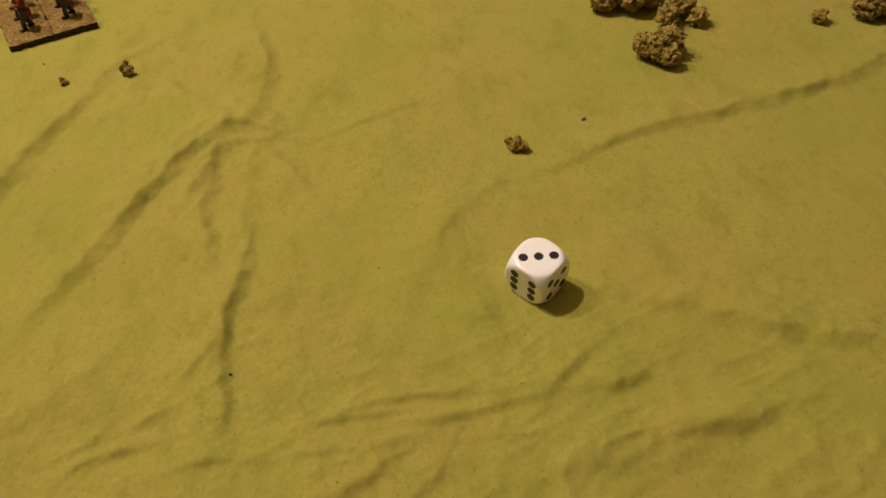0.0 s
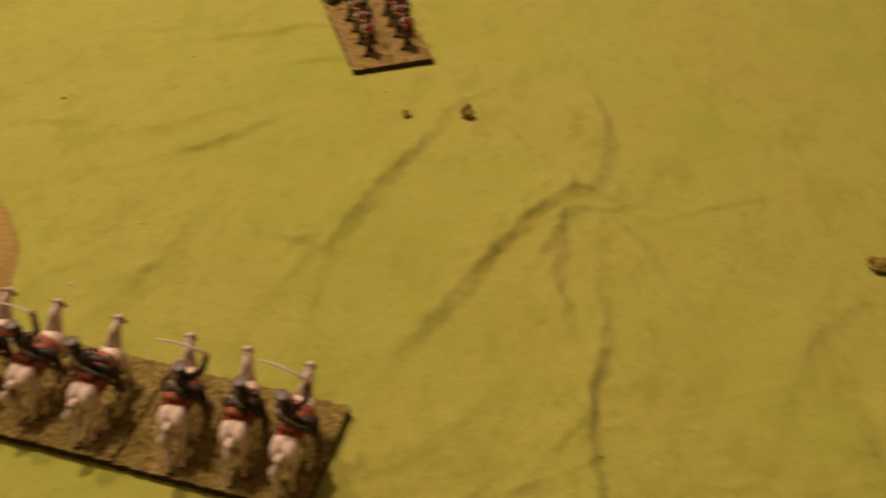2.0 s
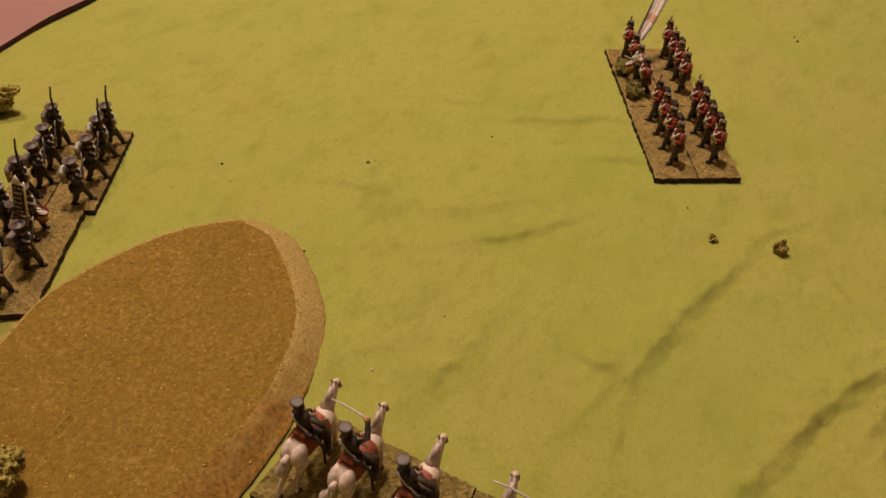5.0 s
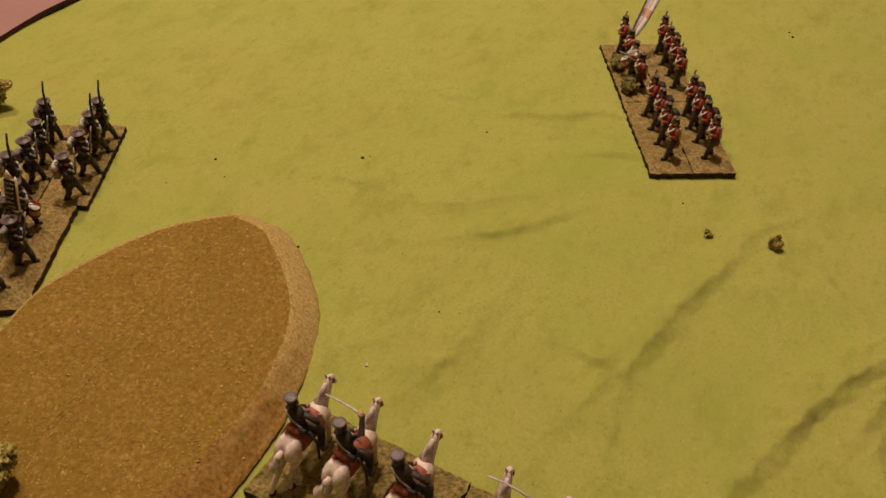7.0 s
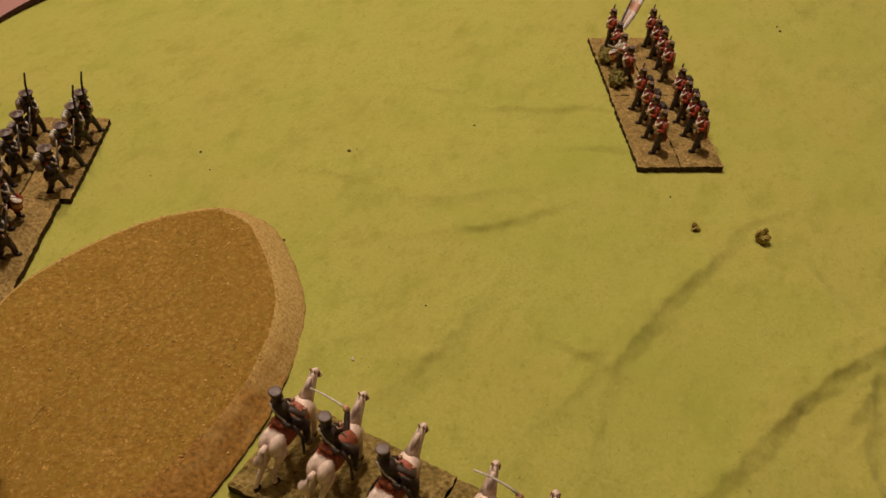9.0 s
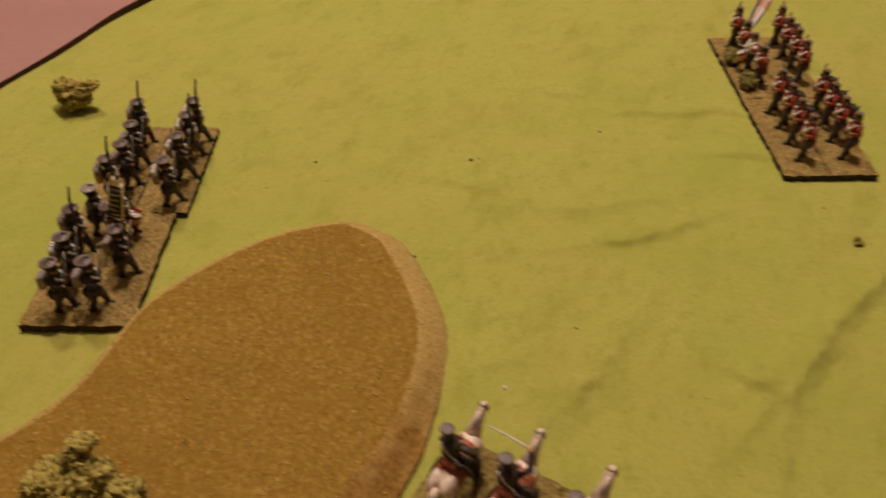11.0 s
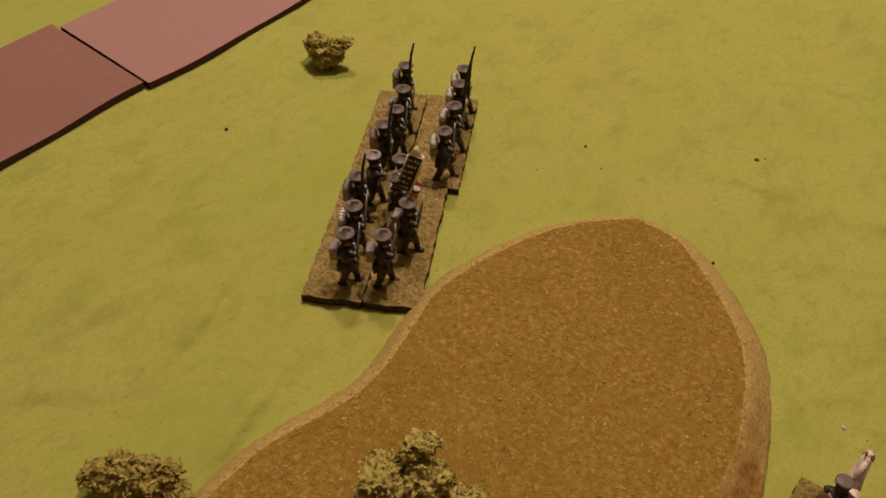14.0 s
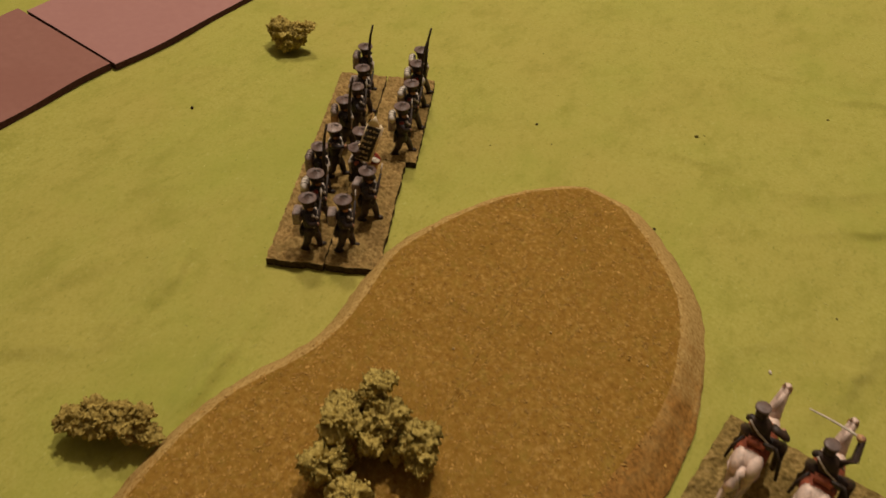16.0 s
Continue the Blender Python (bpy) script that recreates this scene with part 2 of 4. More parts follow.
# ---- mesh building: sizes in millimetres ----
class Shape:
    """Collects solid pieces of several materials into one mesh."""

    def __init__(self):
        self.v, self.f, self.m, self.mats = [], [], [], []

    def slot(self, mat):
        if mat not in self.mats:
            self.mats.append(mat)
        return self.mats.index(mat)

    def add(self, verts, faces, mat):
        k, s = len(self.v), self.slot(mat)
        self.v += [tuple(p) for p in verts]
        self.f += [tuple(i + k for i in f) for f in faces]
        self.m += [s] * len(faces)
        return self

    def tube(self, points, radii, mat, n=8, squash=1.0, side=None):
        """A limb through points with a radius at each; squash flattens it across the direction side."""
        pts = [Vector(p) for p in points]
        verts, faces = [], []
        for i, p in enumerate(pts):
            d = (pts[min(i + 1, len(pts) - 1)] - pts[max(i - 1, 0)]).normalized()
            ref = Vector(side) if side else (Vector((0, 0, 1)) if abs(d.z) < 0.9 else Vector((1, 0, 0)))
            a = (ref - d * ref.dot(d)).normalized()
            b = d.cross(a)
            for j in range(n):
                w = 2 * math.pi * j / n
                verts.append(p + (a * math.cos(w) * squash + b * math.sin(w)) * radii[i])
        for i in range(len(pts) - 1):
            for j in range(n):
                faces.append((i * n + j, i * n + (j + 1) % n, (i + 1) * n + (j + 1) % n, (i + 1) * n + j))
        faces.append(tuple(range(n))[::-1])
        faces.append(tuple(range((len(pts) - 1) * n, len(pts) * n)))
        return self.add(verts, faces, mat)

    def ball(self, c, r, mat, turn=None, n=10, m=7):
        r = (r, r, r) if isinstance(r, (int, float)) else r
        rot = turn.to_3x3() if turn else Matrix.Identity(3)
        verts, faces = [Vector((0, 0, r[2]))], []
        for i in range(1, m):
            for j in range(n):
                a, b = math.pi * i / m, 2 * math.pi * j / n
                verts.append(Vector((r[0] * math.sin(a) * math.cos(b), r[1] * math.sin(a) * math.sin(b), r[2] * math.cos(a))))
        verts.append(Vector((0, 0, -r[2])))
        for j in range(n):
            faces.append((0, 1 + j, 1 + (j + 1) % n))
            faces.append((len(verts) - 1, 1 + (m - 2) * n + (j + 1) % n, 1 + (m - 2) * n + j))
            for i in range(m - 2):
                faces.append((1 + i * n + j, 1 + (i + 1) * n + j, 1 + (i + 1) * n + (j + 1) % n, 1 + i * n + (j + 1) % n))
        return self.add([rot @ p + Vector(c) for p in verts], faces, mat)

    def block(self, c, size, mat, turn=None, bevel=0.2):
        bm = bmesh.new()
        bmesh.ops.create_cube(bm, size=1.0)
        bmesh.ops.scale(bm, vec=size, verts=bm.verts)
        if bevel:
            bmesh.ops.bevel(bm, geom=list(bm.edges), offset=bevel, segments=2, affect="EDGES", profile=0.5)
        rot = turn.to_3x3() if turn else Matrix.Identity(3)
        bm.verts.index_update()
        verts = [rot @ v.co + Vector(c) for v in bm.verts]
        faces = [tuple(v.index for v in f.verts) for f in bm.faces]
        bm.free()
        return self.add(verts, faces, mat)

    def mesh(self, name, smooth=True, wobble=0.0):
        me = bpy.data.meshes.new(name)
        pts = [Vector(p) for p in self.v]
        if wobble:
            pts = [p + noise.noise_vector(p * 0.8) * wobble for p in pts]
        me.from_pydata([p * MM for p in pts], [], self.f)
        for mat in self.mats:
            me.materials.append(mat)
        me.polygons.foreach_set("material_index", self.m)
        me.polygons.foreach_set("use_smooth", [smooth] * len(self.f))
        me.update()
        return me


def part(name, shape, parent=None, label="", smooth=True, wobble=0.0):
    """One mesh object from a Shape or a ready mesh, under a thing or a part."""
    me = shape.mesh(name, smooth, wobble) if isinstance(shape, Shape) else shape
    ob = new(name, me)
    if parent:
        ob.parent = parent
    if label:
        ob["label"] = label
    return ob


def thing(name, x, y, z, turn, label, category, group="", kind=""):
    """An empty at the foot of a thing, in millimetres and degrees."""
    ob = new(name)
    ob.empty_display_size = 0.01
    ob.matrix_basis = pose(x * MM, y * MM, z * MM, 0, 0, turn)
    return tagged(ob, label, category, group, kind)


# ---- the cloth: one sheet with its folds ----
FOLDS = []


def fold(height, width, *pts):
    """A crease along a smooth line through pts."""
    p = np.array(pts, float)
    ends = np.concatenate([[2 * p[0] - p[1]], p, [2 * p[-1] - p[-2]]])
    line = []
    for p0, p1, p2, p3 in zip(ends[:-3], ends[1:-2], ends[2:-1], ends[3:]):
        for t in (0.0, 0.25, 0.5, 0.75):
            line.append(0.5 * (2 * p1 + (p2 - p0) * t + (2 * p0 - 5 * p1 + 4 * p2 - p3) * t * t + (3 * p1 - p0 - 3 * p2 + p3) * t**3))
    FOLDS.append((height, width, np.array([*line, p[-1]])))


fold(1.35, 4.2, (-129, 243), (-135, 232), (-142, 203), (-150, 178), (-157, 160))
fold(0.7, 4.5, (-151, 176), (-153.5, 160), (-152, 146), (-147, 130))
fold(1.9, 4.2, (-70, 196), (-80, 202.5), (-89, 201.5), (-97, 190), (-107, 174), (-114, 159), (-122, 140))
fold(1.3, 4.4, (-85, 258), (-80, 236), (-78, 221), (-79, 210), (-84, 204))
fold(0.9, 2.4, (-72, 198), (-79, 195.5), (-86, 193), (-90, 189))
fold(1.0, 3.4, (-89, 188), (-94, 178), (-97, 166))
fold(1.3, 4.0, (-88, 200), (-90, 179), (-91, 167), (-87, 153), (-83, 140))
fold(1.5, 3.2, (-78, 156), (-77, 138), (-78, 124), (-76, 108))
fold(0.55, 2.2, (-56, 198), (-42, 205), (-27, 212))
fold(1.25, 3.7, (10, 178), (45, 193), (80, 202), (112, 217), (150, 240))
fold(1.2, 4.0, (9, 129), (22, 123), (43, 116), (61, 108), (85, 100))
fold(0.5, 5.0, (-200, 136), (-194, 165), (-193, 188))
fold(1.0, 3.0, (-214, 198), (-202, 209), (-188, 224))
fold(0.9, 3.0, (-234, 269), (-203, 284), (-188, 290))
fold(0.9, 2.6, (-194, 259), (-175, 267))
fold(1.5, 2.6, (-318, 52), (-321, 63), (-325, 78))
fold(1.2, 3.2, (-350, 72), (-351, 80), (-356, 96))
fold(0.9, 4.0, (-83, 197), (-70, 184), (-62, 170))
fold(0.7, 4.0, (-112, 231), (-94, 211))
fold(0.9, 3.0, (-168, 167), (-156, 165))
fold(0.6, 6.0, (-384, 102), (-373, 126))
fold(0.4, 5.0, (-232, 128), (-214, 152))
fold(0.6, 5.0, (-104, 120), (-112, 100), (-118, 84))
fold(0.7, 5.0, (-240, 205), (-222, 212), (-200, 232))
fold(0.7, 3.0, (6, 86), (-6, 80))
fold(0.9, 5.5, (-31, 138), (-25, 154), (-18, 163))
fold(0.8, 5.0, (-15, 116), (-20, 132))
fold(0.5, 3.2, (-211, 120), (-198, 145), (-195, 168))
fold(0.6, 3.0, (-262, 271), (-244, 277))
fold(0.5, 4.0, (-276, 206), (-244, 210))
fold(0.7, 3.6, (-369, 42), (-352, 56))
fold(0.7, 3.6, (-374, 64), (-368, 80))
# the small creases where the cloth is rucked at its near side
fold(0.91, 1.5, (-97.5, 89.6), (-95, 91.4), (-92, 92.6))
fold(0.73, 2.4, (-112, 91), (-105.4, 92.8), (-102.5, 95.3), (-98.8, 99.9))
fold(0.73, 1.6, (-105, 87), (-102, 88.9), (-99, 90.2))
fold(0.68, 2.2, (-93, 99.5), (-87.5, 102.6))
fold(1.10, 2.4, (-56, 74), (-50, 78.6), (-46.6, 80.8), (-40, 86))
fold(0.98, 2.0, (-38, 74), (-35, 77.7), (-32, 81), (-29.5, 86))
fold(1.04, 1.8, (-50, 97.4), (-45.9, 99.4), (-41, 100.8), (-33.8, 101.4), (-26, 101.6), (-15, 101.8))
fold(0.86, 1.5, (-52, 95.8), (-45, 96.6), (-36.5, 97.8))
fold(0.86, 1.8, (-36, 94.8), (-27, 95.1), (-22, 97.3))
fold(0.98, 2.2, (-22, 97.2), (-14.6, 98.4), (-6, 99.6))
fold(0.79, 2.4, (-19, 89.4), (-8.6, 89.3), (-4.5, 90.6))
fold(1.10, 2.4, (-5.5, 100), (-1.6, 104.8), (4, 109))
fold(0.98, 3.2, (3, 99.2), (11.3, 101.5), (16, 104.4))
fold(1.10, 3.0, (14, 86), (25, 89), (32.2, 89.8), (39, 92))
fold(0.73, 2.6, (-87.9, 105.6), (-83.9, 111.4), (-79.5, 120))
fold(0.73, 2.8, (-76, 112), (-75.2, 104.7), (-76.8, 95))
fold(0.68, 2.0, (-60, 88), (-52, 89.5), (-43, 90))
fold(0.61, 1.8, (-85, 86), (-78, 88.5), (-71, 89))
fold(0.61, 2.2, (-128, 95), (-121, 98), (-116, 104))
fold(0.61, 2.0, (2, 80), (10, 82), (20, 81))


def lattice(x, y, size, seed):
    """Smooth random values from 0 to 1 on a grid of the given size."""
    gx, gy = x / size, y / size
    i, j = np.floor(gx), np.floor(gy)
    fx, fy = gx - i, gy - j
    fx, fy = fx * fx * (3 - 2 * fx), fy * fy * (3 - 2 * fy)

    def at(a, b):
        v = np.sin(a * 127.1 + b * 311.7 + seed * 74.7) * 43758.5453
        return v - np.floor(v)

    low = at(i, j) * (1 - fx) + at(i + 1, j) * fx
    high = at(i, j + 1) * (1 - fx) + at(i + 1, j + 1) * fx
    return low * (1 - fy) + high * fy


def cloth_height(x, y):
    """The height of the cloth, in mm, at arrays of places in mm."""
    h = np.zeros_like(x)
    # the folds wander with the weave
    ax = x + 2.2 * (lattice(x, y, 11.0, 21) - 0.5) + 1.3 * (lattice(x, y, 4.3, 22) - 0.5) + 0.7 * (lattice(x, y, 2.1, 25) - 0.5)
    ay = y + 2.2 * (lattice(x, y, 11.0, 23) - 0.5) + 1.3 * (lattice(x, y, 4.3, 24) - 0.5) + 0.7 * (lattice(x, y, 2.1, 26) - 0.5)
    flat_x, flat_y, x, y = x, y, ax, ay
    spread = 0.6 * lattice(x, y, 7.0, 27) + 0.4 * lattice(x, y, 3.0, 28)
    for high, wide, pts in FOLDS:
        near = np.full_like(x, 1e9)
        along = np.zeros_like(x)
        side = np.zeros_like(x)
        total = np.linalg.norm(np.diff(pts, axis=0), axis=1).sum()
        done = 0.0
        for a, b in zip(pts[:-1], pts[1:]):
            d = b - a
            ln = np.hypot(*d)
            n = np.array([d[1], -d[0]]) / ln
            if n @ (0.75, -0.66) < 0:
                n = -n
            s = np.clip(((x - a[0]) * d[0] + (y - a[1]) * d[1]) / ln**2, 0, 1)
            ox, oy = x - a[0] - s * d[0], y - a[1] - s * d[1]
            off = np.hypot(ox, oy)
            better = off < near
            near = np.where(better, off, near)
            side = np.where(better, ox * n[0] + oy * n[1], side)
            along = np.where(better, (done + s * ln) / total, along)
            done += ln
        taper = np.sin(np.pi * np.clip(along * 0.84 + 0.08, 0, 1)) ** 0.6
        ripple = 0.75 + 0.5 * lattice(x, y, 9.0, 29) + 0.06 * np.sin(along * total / 2.9 + wide * 17) * np.sin(along * total / 5.3 + high * 5)
        wander = 0.16 * wide * np.sin(along * total / 9.0 + wide * 5) + 0.05 * wide * np.sin(along * total / 2.3 + high * 31)
        # a long gentle rise on one side; on the other the fall begins at a sharp crest and ends unevenly
        lee = side + wander
        run = wide * (0.55 + 0.75 * spread)
        reach = np.where(lee > 0, np.clip(1 - lee / run, 0, 1) ** 1.3, np.exp(-((lee / (2.4 * wide)) ** 2)))
        reach *= np.exp(-((near / (4.5 * wide)) ** 2))
        crumple = 1 + 0.10 * np.sin(x / 1.9 + 1.3 * np.sin(y / 3.1)) * np.sin(y / 2.3 + 1.7 * np.sin(x / 2.7))
        h += (1.5 if wide > 2.5 else 1.0) * high * taper * ripple * crumple * reach
    x, y = flat_x, flat_y
    # fine rucks, thickest at the cloth's near side
    u, v = 0.92 * x + 0.39 * y, -0.39 * x + 0.92 * y
    rucked = 0.16 + np.exp(-(((x + 12) / 105) ** 2) - ((y - 84) / 34) ** 2)
    for size, high, stretch, seed in ((9.0, 0.95, 2.4, 3), (5.0, 0.85, 2.0, 8), (2.6, 0.42, 1.5, 5)):
        h += rucked * high * (1 - np.abs(2 * lattice(u / stretch, v, size, seed) - 1)) ** 3 * lattice(x, y, size * 2.5, seed + 1)
    for lx, ly, hh, p in ((41, 67, 0.28, 0.0), (29, 35, 0.16, 1.3), (97, 83, 0.4, 2.1), (17, 23, 0.07, 0.7)):
        h += hh * np.sin(x / lx * 2 + p + 1.3 * np.sin(y / ly)) * np.cos(y / ly * 1.7 + 0.6 * p + np.sin(x / lx * 0.8))
    # soft dents round the die
    dent = np.exp(-(((x + 5) / 62) ** 2) - ((y - 135) / 48) ** 2)
    for size, high, seed in ((24.0, 1.5, 31), (13.0, 0.75, 32), (7.0, 0.25, 33)):
        h += high * (0.12 + dent) * (lattice(0.8 * x + 0.6 * y, 0.8 * y - 0.6 * x, size, seed) - 0.5)
    return h


def cloth_z(x, y):
    return float(cloth_height(np.array([float(x)]), np.array([float(y)]))[0])


def build_cloth():
    xs = np.concatenate([np.linspace(-1150, -570, 24), np.arange(-560, -166, 0.95), np.arange(-165.4, 70, 0.6), np.arange(70.4, 180, 0.95), np.linspace(190, 750, 24)])
    ys = np.concatenate([np.linspace(-350, 0, 16), np.arange(8, 84, 0.95), np.arange(84.4, 225, 0.6), np.arange(225.4, 400, 0.95), np.linspace(408, 900, 24)])
    gx, gy = np.meshgrid(xs, ys)
    gz = cloth_height(gx.ravel(), gy.ravel()).reshape(gx.shape)
    rng = np.random.default_rng(5)
    gz += rng.normal(0, 0.005, gz.shape)
    verts = np.stack([gx, gy, gz], -1).reshape(-1, 3) * MM
    ny, nx = gx.shape
    idx = np.arange(nx * ny).reshape(ny, nx)
    quads = np.stack([idx[:-1, :-1], idx[:-1, 1:], idx[1:, 1:], idx[1:, :-1]], -1).reshape(-1, 4)
    me = bpy.data.meshes.new("ground")
    me.from_pydata(verts.tolist(), [], quads.tolist())
    me.polygons.foreach_set("use_smooth", [True] * len(quads))
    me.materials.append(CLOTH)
    me.update()
    tagged(new("ground", me), "olive green felt gaming cloth with creases and folds", "cloth", kind="structure")


build_cloth()


def slab(name, x0, x1, y0, y1, z0, z1, mat, label, category, kind="structure"):
    s = Shape().block(((x0 + x1) / 2, (y0 + y1) / 2, (z0 + z1) / 2), (x1 - x0, y1 - y0, z1 - z0), mat, bevel=0)
    return tagged(part(name, s, smooth=False), label, category, kind=kind)


# an unseen room, added round the table to close it and bounce the lamplight
slab("floor", -2200, 2000, -1600, 2400, -800, -750, CARPET, "unseen brown carpet floor, added to close the room", "floor")
slab("ceiling", -2200, 2000, -1600, 2400, 1650, 1700, CEIL, "unseen off-white ceiling, added to bounce the lamplight", "ceiling")
slab("wall_west", -2300, -2200, -1600, 2400, -750, 1650, WALL, "unseen buff wall, added to bounce the lamplight", "wall")
slab("wall_east", 2000, 2100, -1600, 2400, -750, 1650, WALL, "unseen buff wall, added to bounce the lamplight", "wall")
slab("wall_south", -2200, 2000, -1700, -1600, -750, 1650, WALL, "unseen buff wall, added to bounce the lamplight", "wall")
slab("wall_north", -2200, 2000, 2400, 2500, -750, 1650, WALL, "unseen buff wall, added to bounce the lamplight", "wall")
table = thing("table", -200, 275, -750, 0, "brown wooden table under the green cloth", "table")
part("tabletop", Shape().block((0, 0, 731), (1880, 1230, 30), TABLE, bevel=3), table)
for lx in (-880, 880):
    for ly in (-560, 560):
        part("leg", Shape().block((lx, ly, 358), (70, 70, 716), TABLE, bevel=4), table)


# ---- the hill ----
def smooth_loop(pts, steps):
    """A closed smooth curve through pts."""
    out, n = [], len(pts)
    for i in range(n):
        p0, p1, p2, p3 = (Vector(pts[(i + k) % n]) for k in (-1, 0, 1, 2))
        for s in range(steps):
            t = s / steps
            out.append(0.5 * (2 * p1 + (p2 - p0) * t + (2 * p0 - 5 * p1 + 4 * p2 - p3) * t * t + (3 * p1 - p0 - 3 * p2 + p3) * t**3))
    return out


HILL = smooth_loop([(-317.2, 34), (-317.7, 62), (-310.2, 89), (-313.5, 122), (-302.8, 154.6), (-285.3, 174.4), (-272, 176.5), (-258, 170.5), (-236, 147.5), (-226.6, 119), (-224.6, 95), (-228, 55), (-240, 10), (-272, -18), (-306, -4)], 14)
HILL_TOP = 6.6


def build_hill():
    rng = random.Random(3)
    n = len(HILL)
    edge = np.array(HILL)
    tang = np.roll(edge, -1, 0) - np.roll(edge, 1, 0)
    tang /= np.linalg.norm(tang, axis=1)[:, None]
    inward = np.stack([tang[:, 1], -tang[:, 0]], 1)
    mid = edge.mean(0)
    if ((mid - edge) * inward).sum() < 0:
        inward = -inward
    rings, verts, faces = [], [], []
    # rim, bevel and the flat top in rings that close in on the middle line; the far slope is the gentlest
    profile = [(0.0, -0.8), (0.0, 0.35), (0.13, 1.3), (0.34, 2.7), (0.62, 4.75), (0.84, 6.05), (1.04, HILL_TOP)]
    slope = 6.4 - 2.0 * inward[:, 1] - 0.2 * inward[:, 0]
    slope = slope + 5.0 * np.clip(-inward[:, 0], 0, 1) * np.clip((118 - edge[:, 1]) / 45, 0, 1)
    for k, (inset, z) in enumerate(profile):
        ring = []
        for p, q, wide in zip(edge, inward, slope):
            w = p + q * inset * wide
            rough = 0.16 if 0 < k < 6 else 0.1
            j = noise.noise(Vector((w[0] * 0.45, w[1] * 0.45, k * 0.4))) * rough * 3
            ring.append(len(verts))
            bare = p[1] - 80 - 1.2 * (p[0] + 270)
            if k == 1:
                # the rim stands higher on the side that carries a painted shadow line
                z = 0.35 + 1.1 * min(1.0, max(0.0, (10 - bare) / 25)) * (0.7 + 0.6 * noise.noise(Vector((w[0] * 0.3, w[1] * 0.3, 4.0))))
            verts.append((w[0] + q[0] * j, w[1] + q[1] * j, z + rng.uniform(-rough, rough) * 0.6 + (cloth_z(*w) if k == 0 else 0)))
        rings.append(ring)
    middle = np.array([-271.0, 78.0])
    base = edge + inward * slope[:, None]
    for k in range(1, 44):
        f = k / 43.5
        ring = []
        for i in range(n):
            w = base[i] * (1 - f) + middle * f
            ring.append(len(verts))
            j = 0.3 * (1 - f) ** 0.5
            verts.append((w[0] + rng.uniform(-j, j), w[1] + rng.uniform(-j, j), HILL_TOP + rng.uniform(-j, j) * 0.4 + 0.08 * noise.noise(Vector((w[0] * .06, w[1] * .06, 0)))))
        rings.append(ring)
    for a, b in zip(rings[:-1], rings[1:]):
        for i in range(n):
            faces.append((a[i], a[(i + 1) % n], b[(i + 1) % n], b[i]))
    faces.append(tuple(rings[-1]))
    hill = thing("model_hill", -270, 80, 0, 0, "low model hill covered in brown turf flock on the green cloth", "model hill")
    off = Vector((-270, 80, 0))
    s = Shape().add([Vector(v) - off for v in verts], faces, FLOCK)
    pale, dark = s.slot(BEVEL), s.slot(BASE_EDGE)
    for k in range(len(faces)):
        i = k % n
        if k < 6 * n and edge[i, 1] - 80 - 1.2 * (edge[i, 0] + 270) > -95:
            s.m[k] = pale
        # shadow line at the hill's lower right foot, put in as a dark band
        if k < n and edge[i, 1] - 80 - 1.2 * (edge[i, 0] + 270) < 10:
            s.m[k] = dark
    part("body", s, hill)
    # loose grains of flock
    g = Shape()
    placed = 0
    while placed < 21000:
        w = np.array([rng.uniform(-318, -224), rng.uniform(-20, 178)])
        gap = np.hypot(edge[:, 0] - w[0], edge[:, 1] - w[1])
        i = int(gap.argmin())
        deep = ((w - edge[i]) * inward[i]).sum() / slope[i]
        bare = edge[i, 1] - 80 - 1.2 * (edge[i, 0] + 270) > -24
        if deep < (rng.uniform(0.72, 1.0) if bare else 0.1):
            continue
        placed += 1
        r = rng.uniform(0.14, 0.42)
        c = Vector((w[0], w[1], min(1.0, deep) * HILL_TOP + (0.05 if deep > 0.95 else 0.3))) - off
        a = rng.uniform(0, 2 * math.pi)
        e = Vector((math.cos(a), math.sin(a), 0)) * r * rng.uniform(0.2, 1.5)
        vs = [c + e * (q - 1.5) * .7 + Vector((rng.uniform(-1, 1), rng.uniform(-1, 1), rng.uniform(-.12, .25))) * r for q in range(4)]
        g.add(vs, [(0, 1, 2), (0, 2, 3), (0, 3, 1), (1, 3, 2)], GRAIN)
    tagged(part("flock_grains", g, hill, smooth=False), kind="stuff")


build_hill()


